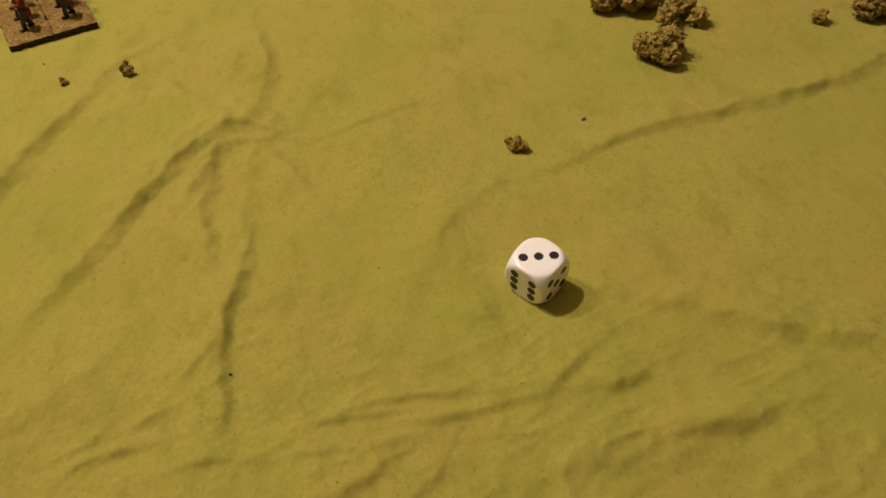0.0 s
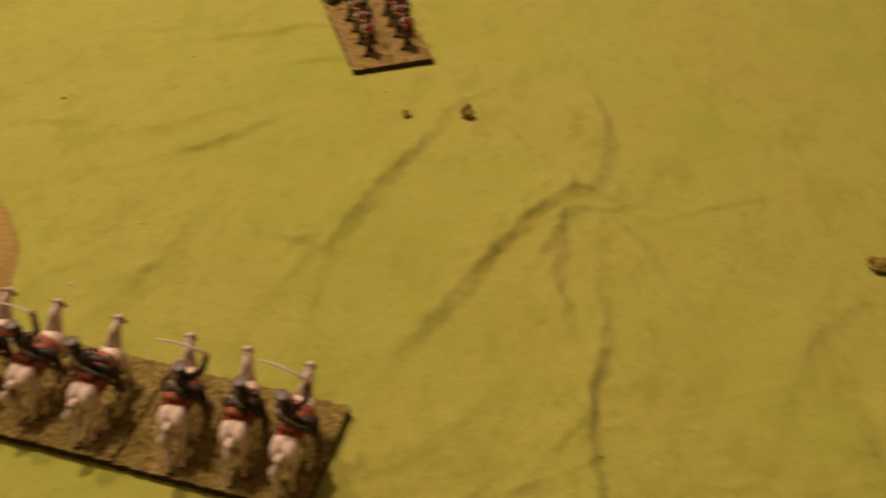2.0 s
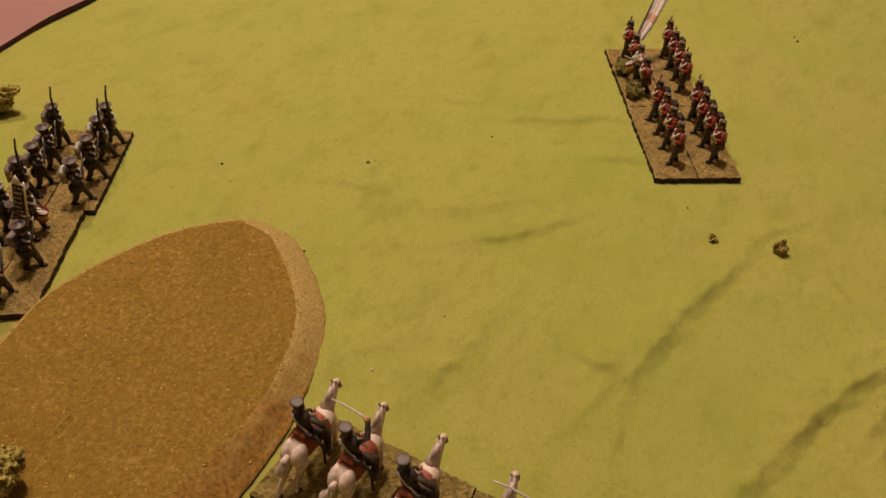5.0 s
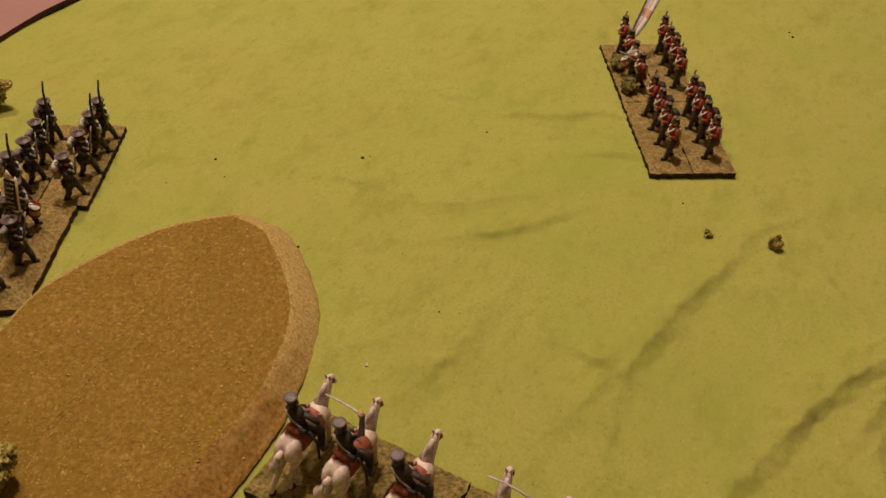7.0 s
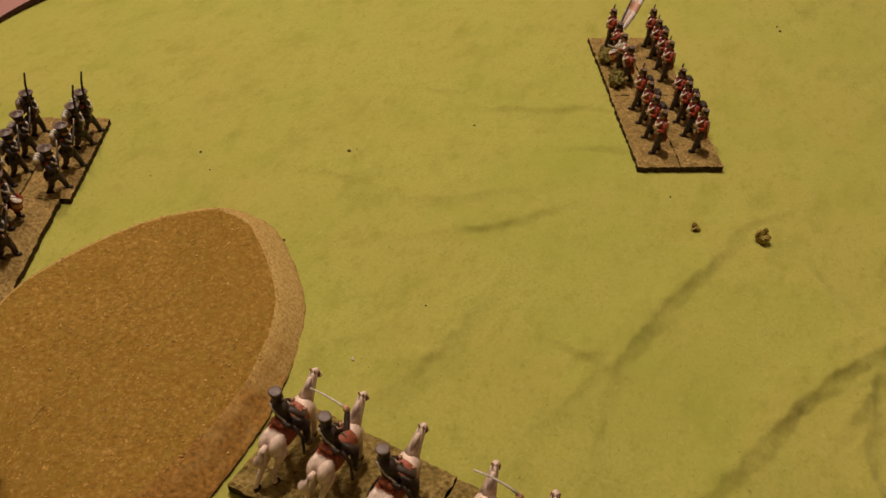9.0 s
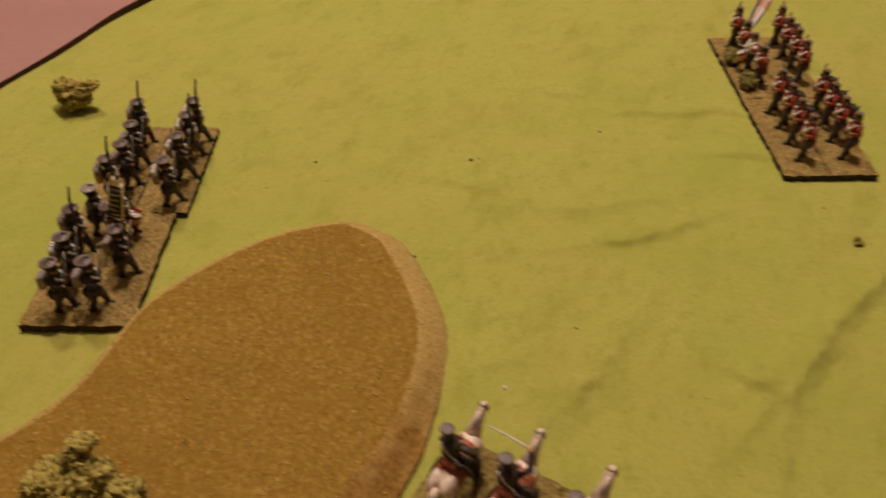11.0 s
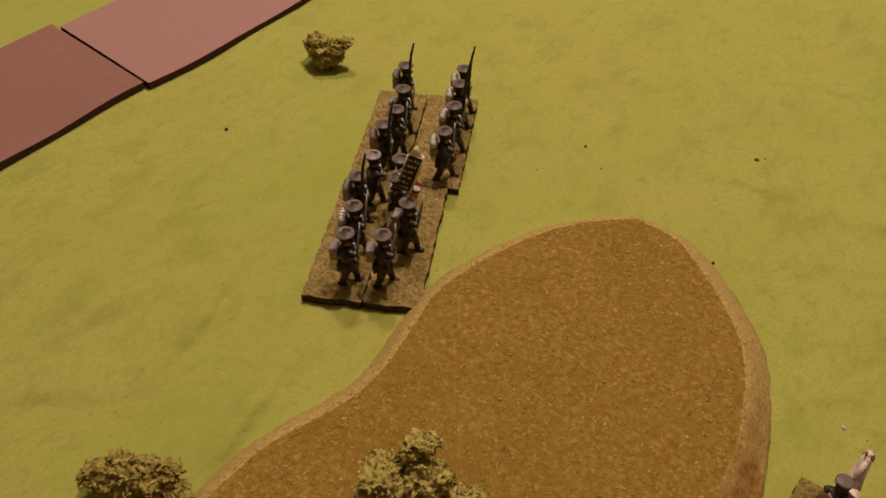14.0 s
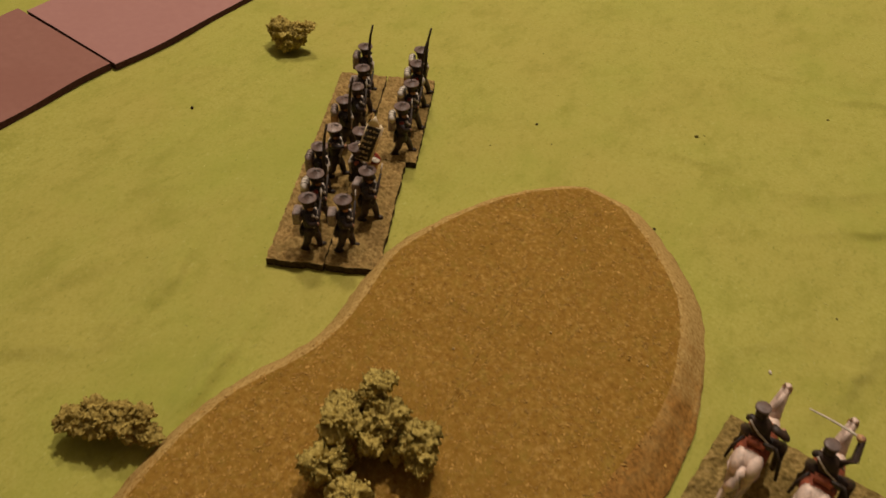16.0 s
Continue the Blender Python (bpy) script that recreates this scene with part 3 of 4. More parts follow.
# ---- the road of felt strips ----
def strip(name, right, left, y0, y1, shear, shear_end, mat, label, tilt=0.0):
    """A felt road piece from its two long edges (functions of y), 2.4 mm thick."""
    verts, faces = [], []
    n, m = 70, 12
    for i in range(n + 1):
        for j in range(m + 1):
            u, w = i / n, j / m
            y = y0 + (y1 - y0) * u + shear * w * (1 - u) + shear_end * w * u
            x = right(y) * (1 - w) + left(y) * w
            lift = tilt * (1 - u) * (1 - w)
            base = 0.3 * math.sin(y / 19 + w) + 0.2 * math.sin(y / 7.0 + 2) * (1 - w)
            verts.append((x, y, 2.7 + base + lift))
    cx, cy = verts[0][0], verts[0][1]
    top = len(verts)
    verts += [(x, y, z - 2.3) for x, y, z in verts]
    idx = lambda i, j: i * (m + 1) + j
    for i in range(n):
        for j in range(m):
            faces.append((idx(i, j), idx(i + 1, j), idx(i + 1, j + 1), idx(i, j + 1)))
    s = Shape().add([Vector(v) - Vector((cx, cy, 0)) for v in verts], faces, mat)
    ring = [idx(i, 0) for i in range(n + 1)] + [idx(n, j) for j in range(1, m + 1)] + [idx(i, m) for i in range(n - 1, -1, -1)] + [idx(0, j) for j in range(m - 1, 0, -1)]
    k = s.slot(ROAD_EDGE)
    for a, b in zip(ring, ring[1:] + ring[:1]):
        s.f.append((a, a + top, b + top, b))
        s.m.append(k)
    for i in range(n):
        for j in range(m):
            s.f.append((top + idx(i, j), top + idx(i, j + 1), top + idx(i + 1, j + 1), top + idx(i + 1, j)))
            s.m.append(k)
    ob = part(name, s, smooth=False)
    ob.location = (cx * MM, cy * MM, 0)
    return tagged(ob, label, "model road", "felt road pieces")


wave = lambda y: 1.3 * math.sin(y / 23.0) + 0.6 * math.sin(y / 8.5 + 1)
strip("felt_road", lambda y: -439.5 + wave(y), lambda y: -496 + 2 * math.sin(y / 60), 143.6, 420, 7.5, 0, ROAD_FAR, "pink felt road strip with a cut dark edge, lying on the cloth")
strip("felt_road", lambda y: -441.5 + 0.6 * wave(y), lambda y: -500 + 2 * math.sin(y / 60), 20, 142.9, 0, 7.5, ROAD_NEAR, "darker pink felt road strip with a cut dark edge")


# ---- the die ----
def build_die():
    half = 5.55
    die = thing("die", -4.6, 130.9, cloth_z(-4.6, 130.9) + 0.3, 45.5, "white plastic six-sided die with black pips, three on top", "die")
    die.matrix_basis = Matrix.Translation(die.matrix_basis.translation) @ pose(0, 0, 0, 8, 0, 0) @ pose(0, 0, 0, 0, 0, 45.5)
    bm = bmesh.new()
    bmesh.ops.create_cube(bm, size=2.0)
    bmesh.ops.subdivide_edges(bm, edges=list(bm.edges), cuts=25, use_grid_fill=True)
    for v in bm.verts:
        d = v.co.normalized()
        flat = half / max(abs(d.x), abs(d.y), abs(d.z))
        v.co = d * (-math.log(math.exp(-4 * (flat - 7)) + math.exp(-4 * (7.75 - 7))) / 4 + 7)
        v.co.z += half
        v.co *= MM
    for f in bm.faces:
        f.smooth = True
    me = bpy.data.meshes.new("body")
    bm.to_mesh(me)
    bm.free()
    me.materials.append(DIE_WHITE)
    part("body", me, die)
    # a pip: a shallow painted cup with a raised lip of its own thickness
    s = Shape()
    rings = [(1.13, -0.05), (1.11, 0.03), (0.9, 0.04), (0.5, 0.015), (0.0, 0.0)]
    verts = [(rr * math.cos(2 * math.pi * j / 16), rr * math.sin(2 * math.pi * j / 16), z) for rr, z in rings[:-1] for j in range(16)] + [(0, 0, 0)]
    faces = [(i * 16 + j, i * 16 + (j + 1) % 16, (i + 1) * 16 + (j + 1) % 16, (i + 1) * 16 + j) for i in range(3) for j in range(16)]
    faces += [(48 + j, 48 + (j + 1) % 16, 64) for j in range(16)]
    pip = s.add(verts, faces, PIP).mesh("pip")
    o = 2.5
    spots = {1: [(0, 0)], 2: [(-o, -o), (o, o)], 3: [(-o, o), (0, 0), (o, -o)], 4: [(-o, -o), (-o, o), (o, -o), (o, o)],
             5: [(-o, -o), (-o, o), (o, -o), (o, o), (0, 0)], 6: [(-o, -o), (-o, 0), (-o, o), (o, -o), (o, 0), (o, o)]}
    # the faces: top 3, bottom 4, two that look at the camera's side 6 and 5
    sides = {3: pose(0, 0, half, 0, 0, 0), 4: pose(0, 0, -half, 180, 0, 0), 6: pose(-half, 0, 0, 90, 0, -90), 1: pose(half, 0, 0, 90, 0, 90),
             5: pose(0, -half, 0, 90, 0, 0), 2: pose(0, half, 0, 90, 0, 180)}
    for value, m in sides.items():
        for a, b in spots[value]:
            ob = part("pip", pip, die)
            ob.matrix_basis = Matrix.Translation((0, 0, half * MM)) @ Matrix.LocRotScale(m.translation * MM, m.to_quaternion(), None) @ Matrix.Translation((a * MM, b * MM, 0))


build_die()


# ---- clump foliage ----
def clump(name, x, y, z, lobes, seed, label, category, group, parent=None, lump=1.3, count=1.0, foam=None):
    """A tuft of foam foliage: many small torn crumbs over a few lobes (x, y, z, radius, flattening)."""
    rng = random.Random(seed)
    foam = foam or FOAM
    top = None if parent else thing(name, x, y, z - 0.35, 0, label, category, group)
    made = []
    solids = []
    for sub in (1, 5):
        ico = bmesh.new()
        bmesh.ops.create_icosphere(ico, subdivisions=sub, radius=1.0)
        ico.verts.index_update()
        solids.append(([v.co.copy() for v in ico.verts], [tuple(v.index for v in f.verts) for f in ico.faces]))
        ico.free()
    (iv, fi), (gv, gf) = solids
    for lx, ly, lz, r, flat in lobes:
        c = Vector((lx, ly, lz))
        k = Vector((rng.uniform(0, 50), 0, 0))
        s = Shape()
        made.append(s)

        def rim(d):
            """The sponge's uneven radius in the direction d."""
            return (0.70 + 0.34 * noise.noise(d * 1.7 + k) + 0.75 * (0.36 - abs(noise.noise(d * r * 0.38 + k))) + 0.42 * (0.3 - abs(noise.noise(d * r * 0.85 + k)))
                    + 0.20 * (0.3 - abs(noise.noise(d * r * 1.7 - k))) + 0.08 * noise.noise(d * r * 3.1 + k))

        def torn(q):
            """Pulls the surface into overhanging crumbs and hollows."""
            return q + (noise.noise_vector(q * 0.30 + k) * 1.3 + noise.noise_vector(q * 0.8 - k) * 0.5 + noise.noise_vector(q * 1.9 + k) * 0.36) * min(1.0, r / 4.0)

        s.add([torn(c + Vector((p.x, p.y, p.z * flat)) * r * rim(p)) for p in gv], gf, foam)
        for _ in range(int(130 * count * max(0.35, (r / 4.0) ** 1.8) * (1.3 / lump) + 6)):
            d = Vector((rng.gauss(0, 1), rng.gauss(0, 1), rng.gauss(0.2, 1))).normalized()
            q = torn(c + Vector((d.x, d.y, d.z * flat)) * r * (rim(d) + rng.uniform(-0.02, 0.15)))
            if q.z < 0.2:
                q.z = 0.2 + rng.random() * 0.6
            a = lump * rng.uniform(0.09, 0.30)
            st = Vector((rng.uniform(.6, 1.4), rng.uniform(.6, 1.4), rng.uniform(.6, 1.4)))
            o = Vector((rng.uniform(0, 90), rng.uniform(0, 90), 0))
            s.add([q + Vector((p.x * st.x, p.y * st.y, p.z * st.z)) * a * (0.9 + 0.6 * noise.noise(p * 1.2 + o) + rng.uniform(-.5, .5)) for p in iv], fi, foam)
    low = min(p[2] for s in made for p in s.v)
    if parent:
        whole = Shape()
        for s in made:
            whole.add([(p[0], p[1], p[2] - low) for p in s.v], s.f, TUFT)
        ob = part(name, whole, parent, smooth=False)
        ob.location = (x * MM, y * MM, (z - 0.35) * MM)
        return ob
    for s in made:
        s.v = [(p[0], p[1], p[2] - low) for p in s.v]
        part("clump", s, top, smooth=True)
    return top


def bush(x, y, z, lobes, seed, label, group="clump foliage bushes", **kw):
    return clump("foam_bush", x, y, z, lobes, seed, label, "model bush", group, **kw)


bush(-403, 188, cloth_z(-403, 188), [(0, -.5, 3.6, 4.6, .9), (-3.5, .5, 6.2, 4.2, .85), (3.5, 2, 6.6, 4.0, .8), (7, 4, 8.4, 2.4, .8), (0, -2, 7.2, 3.4, .8), (3, -1, 3.0, 3.2, .8), (-2.5, 0, 4.2, 3.8, .9), (3, .5, 4.6, 3.6, .9)], 11, "olive foam clump bush standing on the green cloth beside the road")
bush(-326.5, 41.5, cloth_z(-326.5, 41.5), [(-8.2, -3.3, 5.2, 3.3, 0.7), (-5.1, -2.1, 6, 3.7, 0.7), (-0.5, -0.2, 6.6, 3.9, 0.7), (4.0, 2.1, 6.2, 3.7, 0.7), (0.9, 3.1, 7.4, 2.8, 0.7), (-4.6, 0.8, 7.0, 2.8, 0.7), (7.6, 3.1, 5, 3.0, 0.75), (4.9, 5.2, 7.6, 2.2, 0.8), (-3.7, 1.2, 2.4, 2.6, 1.0), (1.8, 3.4, 2.6, 2.4, 1.0)], 12, "large spreading olive foam bush at the foot of the hill", foam=FOAM_DARK)
bush(-277, 63.2, HILL_TOP, [(-6, 0, 9, 4.6, .8), (0.5, 5, 9.5, 4.8, .8), (8, 5.5, 7.5, 4.6, .8), (-1, 2, 3.4, 2.8, 1.3), (1.5, -1.0, 8.2, 2.5, .85), (-4.5, -8, 6, 4.4, .8), (3, -11, 4, 4.0, .8), (-4.2, 7.4, 13, 2.8, .9), (-1.2, 8.4, 15.0, 2.1, .8), (10.5, 2.5, 6, 3.2, .8), (-8, 3.5, 8, 3.9, .8), (-4, -4, 2.5, 2.6, 1.2), (4, 3, 3.0, 2.4, 1.4)], 13, "tall ragged olive foam clump standing on the brown hill")
bush(44, 258, cloth_z(44, 258), [(-9, 1, 5, 5.0, .8), (1, -1, 5.5, 5.4, .8), (1, 8, 8.5, 4.6, .85), (-5, 5, 6, 4.6, .8), (8, 1, 4.5, 4.4, .8), (3, 11, 6.5, 3.8, .85)], 14, "dark olive foam bush clump on the cloth", "shrubs by the die", foam=FOAM_DARK)
bush(59.5, 249, cloth_z(59.5, 249), [(1, 3, 5, 4.4, .8), (-5, -3, 4.5, 4.0, .8), (5, -3, 3.6, 3.4, .8)], 15, "olive foam bush joining two darker clumps", "shrubs by the die", foam=FOAM_DARK)
bush(47, 226, cloth_z(47, 226), [(0, 0, 5, 5.0, .85), (4, 3, 5.5, 4.6, .8), (-4, 2, 4.5, 4.2, .8), (2, -3, 3.5, 4.0, .8)], 16, "rounded olive foam bush on the cloth", "shrubs by the die", foam=FOAM_DARK)
bush(105, 243, cloth_z(105, 243), [(0, 0, 2.6, 2.6, .9), (1.5, 1, 3.6, 1.8, .9)], 17, "small olive foam tuft on the cloth", "shrubs by the die", lump=0.9, foam=FOAM_DARK)
bush(124, 246, cloth_z(124, 246), [(0, 0, 6, 6.2, .8), (8, -3, 5, 5.6, .8), (3, 7, 7, 5.6, .8), (-3, -2, 4, 4.5, .8)], 18, "dark olive foam bush clump at the cloth's far side", "shrubs by the die", foam=FOAM_DARK)
bush(-3.5, 183.5, cloth_z(-3.5, 183.5), [(0, 0, 2.0, 2.1, .9), (1.8, -.6, 2.2, 1.7, .9), (-1.8, 1, 2.6, 1.2, 1.1), (.5, .5, 3.4, 1.3, 1)], 19, "small olive foam tuft on the cloth near the die", "small tufts", lump=0.75, foam=FOAM_DARK)
bush(-125, 236, cloth_z(-125, 236), [(0, 0, 1.9, 2.0, .9), (-1.2, .6, 2.6, 1.3, 1), (1.4, .2, 2.2, 1.2, .9), (.1, .8, 4.0, .8, 1.5)], 20, "small olive foam tuft on the cloth before the red column", "small tufts", lump=0.7, foam=FOAM_DARK)
bush(-145, 233, cloth_z(-145, 233), [(0, 0, 1.0, 1.2, .8), (-.6, .3, 1.8, .8, .9), (.9, -.2, .8, .7, .8)], 21, "tiny dark foam crumb on the cloth", "small tufts", lump=0.5, foam=FOAM_DARK)

# crumbs and specks on the cloth
for x, y, r, mat, lab in ((-258, 171, 0.8, BASE_EDGE, "dark crumb of turf on the cloth"), (-309, 198, 0.8, BASE_EDGE, "dark crumb of turf on the cloth"), (-264, 222, 0.9, SCATTER, "green crumb of turf on the cloth"),
                          (-156, 247, 0.6, BASE_EDGE, "dark crumb of turf on the cloth"), (-207, 164, 0.6, BASE_EDGE, "dark crumb of turf on the cloth"), (-300, 191, 0.5, BASE_EDGE, "dark crumb of turf on the cloth"),
                          (18, 196, 0.9, SCATTER, "green crumb of turf on the cloth"), (-75, 110, 0.6, BASE_EDGE, "dark crumb of turf on the cloth"), (-404, 142, 0.9, BASE_EDGE, "dark crumb of turf on the cloth"),
                          (-216, 138, 0.75, WHITE, "tiny white bead on the cloth"), (-262, 224, 0.5, SCATTER, "green crumb of turf on the cloth"),
                          (-139, 388, 0.9, BASE_EDGE, "dark crumb of turf on the cloth"), (-141, 392, 0.7, BASE_EDGE, "dark crumb of turf on the cloth"), (-231, 257, 0.6, SCATTER, "green crumb of turf on the cloth"), (-315.3, 179.5, 0.45, SCATTER, "green crumb of turf on the cloth")):
    rng = random.Random(int(x * 7 + y))
    s, r = Shape(), r * 0.62
    for k in range(3):
        s.ball((rng.uniform(-.5, .5) * r, rng.uniform(-.5, .5) * r, r * 0.7), r * rng.uniform(0.55, 0.95), mat, n=8, m=5)
    ob = part("crumb", s, wobble=0.15)
    ob.location = (x * MM, y * MM, (cloth_z(x, y) - 0.1) * MM)
    tagged(ob, lab, "crumb", "crumbs on the cloth")
for x, y in ((-262.5, 114.7), (-272, 148), (-240, 118), (-278.6, 97.9)):
    ob = part("crumb", Shape().ball((0, 0, 0.2), (0.34, 0.18, 0.2), FLECK, n=8, m=5))
    ob.location = (x * MM, y * MM, (HILL_TOP + 0.05) * MM)
    tagged(ob, "tiny pale fleck on the brown hill", "crumb", "crumbs on the hill")


def build_lint():
    """Loose curled fibres that lie on the felt."""
    rng = random.Random(77)
    s = Shape()
    spots = [(rng.uniform(-410, 110), rng.uniform(55, 330)) for _ in range(1500)]
    height = cloth_height(np.array([p[0] for p in spots]), np.array([p[1] for p in spots]))
    for (x, y), z in zip(spots, height):
        dark = rng.random() < 0.3
        a, ln, bend = rng.uniform(0, 6.3), rng.uniform(0.2, 0.45) if dark else rng.uniform(0.4, 1.3), rng.uniform(-.5, .5)
        d, n = Vector((math.cos(a), math.sin(a), 0)), Vector((-math.sin(a), math.cos(a), 0))
        c = Vector((x, y, z + 0.02))
        pts = [c - d * ln / 2, c + n * bend * ln * .4 + Vector((0, 0, rng.uniform(0.02, .1))), c + d * ln / 2]
        r = rng.uniform(.03, .06) * (1.6 if dark else 1.0)
        s.tube(pts, [r * .7, r, r * .6], LINT_DARK if dark else LINT_PALE, n=4)
    tagged(part("lint", s), "fine pale and dark green fibres of lint on the felt cloth", "lint", kind="stuff")


build_lint()


# ---- stands and figurines ----
def base_shape(length, depth, thick, seed, top):
    """A flocked card stand: an uneven sanded top on a dark edge. Long side along x, front at +y; the origin is the middle of the underside."""
    rng = random.Random(seed)
    n, m = int(length / 0.9), int(depth / 0.9)
    verts, faces = [], []
    for j in range(m + 1):
        for i in range(n + 1):
            x, y = (i / n - .5) * length, (j / m - .5) * depth
            e = min(i, n - i, j, m - j)
            z = thick + (0.75 * noise.noise(Vector((x * .35 + seed * 9, y * .35, 0))) + rng.uniform(-.22, .34) if e > 0 else -0.15)
            if e == 0:
                x += 0.5 * noise.noise(Vector((x * .5, y * .5, seed))) + rng.uniform(-.08, .08)
                y += 0.5 * noise.noise(Vector((x * .5, y * .5, seed + 7))) + rng.uniform(-.08, .08)
            verts.append((x, y, z))
    idx = lambda i, j: j * (n + 1) + i
    for j in range(m):
        for i in range(n):
            faces.append((idx(i, j), idx(i + 1, j), idx(i + 1, j + 1), idx(i, j + 1)))
    s = Shape().add(verts, faces, top)
    ring = [idx(i, 0) for i in range(n + 1)] + [idx(n, j) for j in range(1, m + 1)] + [idx(i, m) for i in range(n - 1, -1, -1)] + [idx(0, j) for j in range(m - 1, 0, -1)]
    k0 = len(s.v)
    for r in ring:
        x, y, _ = verts[r]
        s.v.append((x, y, 0.0))
    k = s.slot(BASE_EDGE)
    for a in range(len(ring)):
        b = (a + 1) % len(ring)
        s.f.append((ring[a], k0 + a, k0 + b, ring[b]))
        s.m.append(k)
    s.f.append(tuple(k0 + a for a in range(len(ring)))[::-1])
    s.m.append(k)
    return s


def rot(ax, ay, az):
    return Euler([radians(a) for a in (ax, ay, az)]).to_matrix().to_4x4()


def soldier(coat, legs, hat_side, hat_top, pack, roll, cuffs, musket="shoulder", stride=1.0, plume=None, belts=True, flare=1.85, stout=1.0, tall=1.0, rise=0.92):
    """A toy foot soldier about 17 mm tall that faces +y: one plain mesh."""
    s = Shape()
    # legs in mid-step with dark shoes
    for sx, fy in ((-1.25, 2.0 * stride), (1.25, -1.9 * stride)):
        s.tube([(sx, fy * 1.0, 0.5), (sx, fy * .62 + (.5 if fy < 0 else .3), 2.8), (sx * .9, fy * .15, 5.6), (sx * .75, 0, 7.2)], [.75, .95, 1.25, 1.4], legs)
        s.ball((sx, fy + .45, 0.45), (.75, 1.45, .55), SHAKO_SIDE, n=8, m=5)
    # coat: hips, waist, chest and shoulders, with short tails behind
    s.tube([(0, -.2, 4.7), (0, 0, 7.0), (0, .15, 9.0), (0, .1, 10.8), (0, 0, 11.8)], [2.2, 2.0, 2.3, 2.6, 1.5], coat, n=12, squash=0.8, side=(0, 1, 0))
    s.tube([(-.7, -1.2, 7.3), (-.8, -1.9, 5.4), (-.7, -2.1, 4.2)], [.9, .75, .4], coat, n=6)
    s.tube([(.7, -1.2, 7.3), (.8, -1.9, 5.4), (.7, -2.1, 4.2)], [.9, .75, .4], coat, n=6)
    for sx in (-1, 1):
        s.ball((sx * 2.25, 0, 11.1), (.85, .8, .65), cuffs, n=8, m=5)
    # head, collar and shako with peak
    s.tube([(0, .1, 11.6), (0, .2, 12.5)], [1.0, .9], coat, n=8)
    s.ball((0, .3, 12.8), (1.1, 1.2, 1.2), SKIN, n=10, m=7)
    s.ball((0, -.25, 12.8), (1.1, 1.0, 1.1), WOOD, n=8, m=6)
    h = 13.0 + 2.0 * tall
    s.tube([(0, .15, 13.0), (0, .05, 13.0 + 1.2 * tall), (0, 0, h)], [min(1.35, flare * .95), (min(1.35, flare * .95) + flare) / 2 - .05, flare - .05], hat_side, n=14)
    s.tube([(0, 0, h - .1), (0, 0, h + .12), (0, 0, h + .16), (0, 0, h + .16)], [flare + .03, flare + .02, flare - .08, flare - 1.0], hat_top, n=16)
    s.ball((0, 1.5, 13.2), (1.1, .75, .2), SHAKO_SIDE, n=8, m=4)
    s.ball((0, 1.45, 14.2), (.5, .25, .55), BRONZE, n=6, m=4)
    if plume:
        s.tube([(0, 1.3, h - .6), (0, 1.4, h + .3), (0, 1.25, h + .9)], [.35, .5, .25], plume, n=6)
    # pack with its rolled coat, cartridge box, crossed belts
    if pack:
        s.block((0, -2.9, 9.9), (3.9, 2.2, 3.6), pack, bevel=.45)
    if roll:
        s.tube([(-2.3, -2.7, 11.9), (-1.2, -2.9, 12.1), (1.2, -2.9, 12.1), (2.3, -2.7, 11.9)], [.85, 1.05, 1.05, .85], roll, n=10)
        for sx in (-1.1, 0, 1.1):
            s.tube([(sx - .12, -2.9, 12.1), (sx + .12, -2.9, 12.1)], [1.12, 1.12], SHAKO_SIDE, n=10)
    s.block((1.1, -1.9, 6.6), (1.9, .8, 1.5), SHAKO_SIDE, bevel=.2)
    belt = WHITE if coat is RED else BUFF
    if belts:
        for sx in (-1, 1):
            s.tube([(sx * 1.75, 1.15, 11.4), (sx * .3, 2.25, 9.6), (-sx * 1.7, 1.6, 7.4)], [.36, .42, .36], belt, n=6)
            if not pack:
                s.tube([(sx * 1.75, -1.1, 11.4), (sx * .2, -2.2, 9.6), (-sx * 1.7, -1.75, 7.4)], [.36, .42, .36], belt, n=6)
    # arms and what they carry
    if musket == "shoulder":
        s.tube([(2.3, 0, 11.0), (2.8, .3, 9.2), (2.2, 1.6, 8.0)], [.8, .72, .6], coat)
        s.ball((2.1, 1.7, 7.9), .6, SKIN, n=7, m=5)
        s.tube([(-2.3, 0, 11.0), (-2.7, -.1, 9.0), (-2.4, .7, 7.2)], [.8, .7, .55], coat)
        s.ball((-2.35, .8, 6.9), .55, SKIN, n=7, m=5)
        s.tube([(2.2, 1.5, 7.2), (2.35, 1.5, 11.5), (2.4, 1.9, 17.5)], [.58, .5, .42], WOOD, n=6)
        s.tube([(2.4, 1.9, 17.4), (2.5, 2.2, 20.0), (2.3, 3.0, 23.4)], [.42, .38, .28], WOOD, n=5)
    elif musket == "carry":
        s.tube([(2.3, 0, 11.0), (2.8, .3, 9.2), (2.2, 1.6, 8.0)], [.85, .78, .6], coat)
        s.ball((2.1, 1.7, 7.9), .6, SKIN, n=7, m=5)
        s.tube([(-2.3, 0, 11.0), (-2.9, .2, 9.0), (-1.8, 1.7, 8.6)], [.85, .78, .6], coat)
        s.ball((-1.7, 1.8, 8.6), .55, SKIN, n=7, m=5)
        s.tube([(2.2, 1.5, 6.6), (2.35, .5, 11.0), (2.4, -.4, 15.6)], [.5, .4, .28], WOOD, n=6)
    elif musket == "port":
        s.tube([(2.3, 0, 11.0), (2.9, .6, 9.4), (1.7, 2.2, 8.8)], [.8, .72, .6], coat)
        s.tube([(-2.3, 0, 11.0), (-2.8, .9, 9.6), (-1.3, 2.4, 10.2)], [.8, .72, .6], coat)
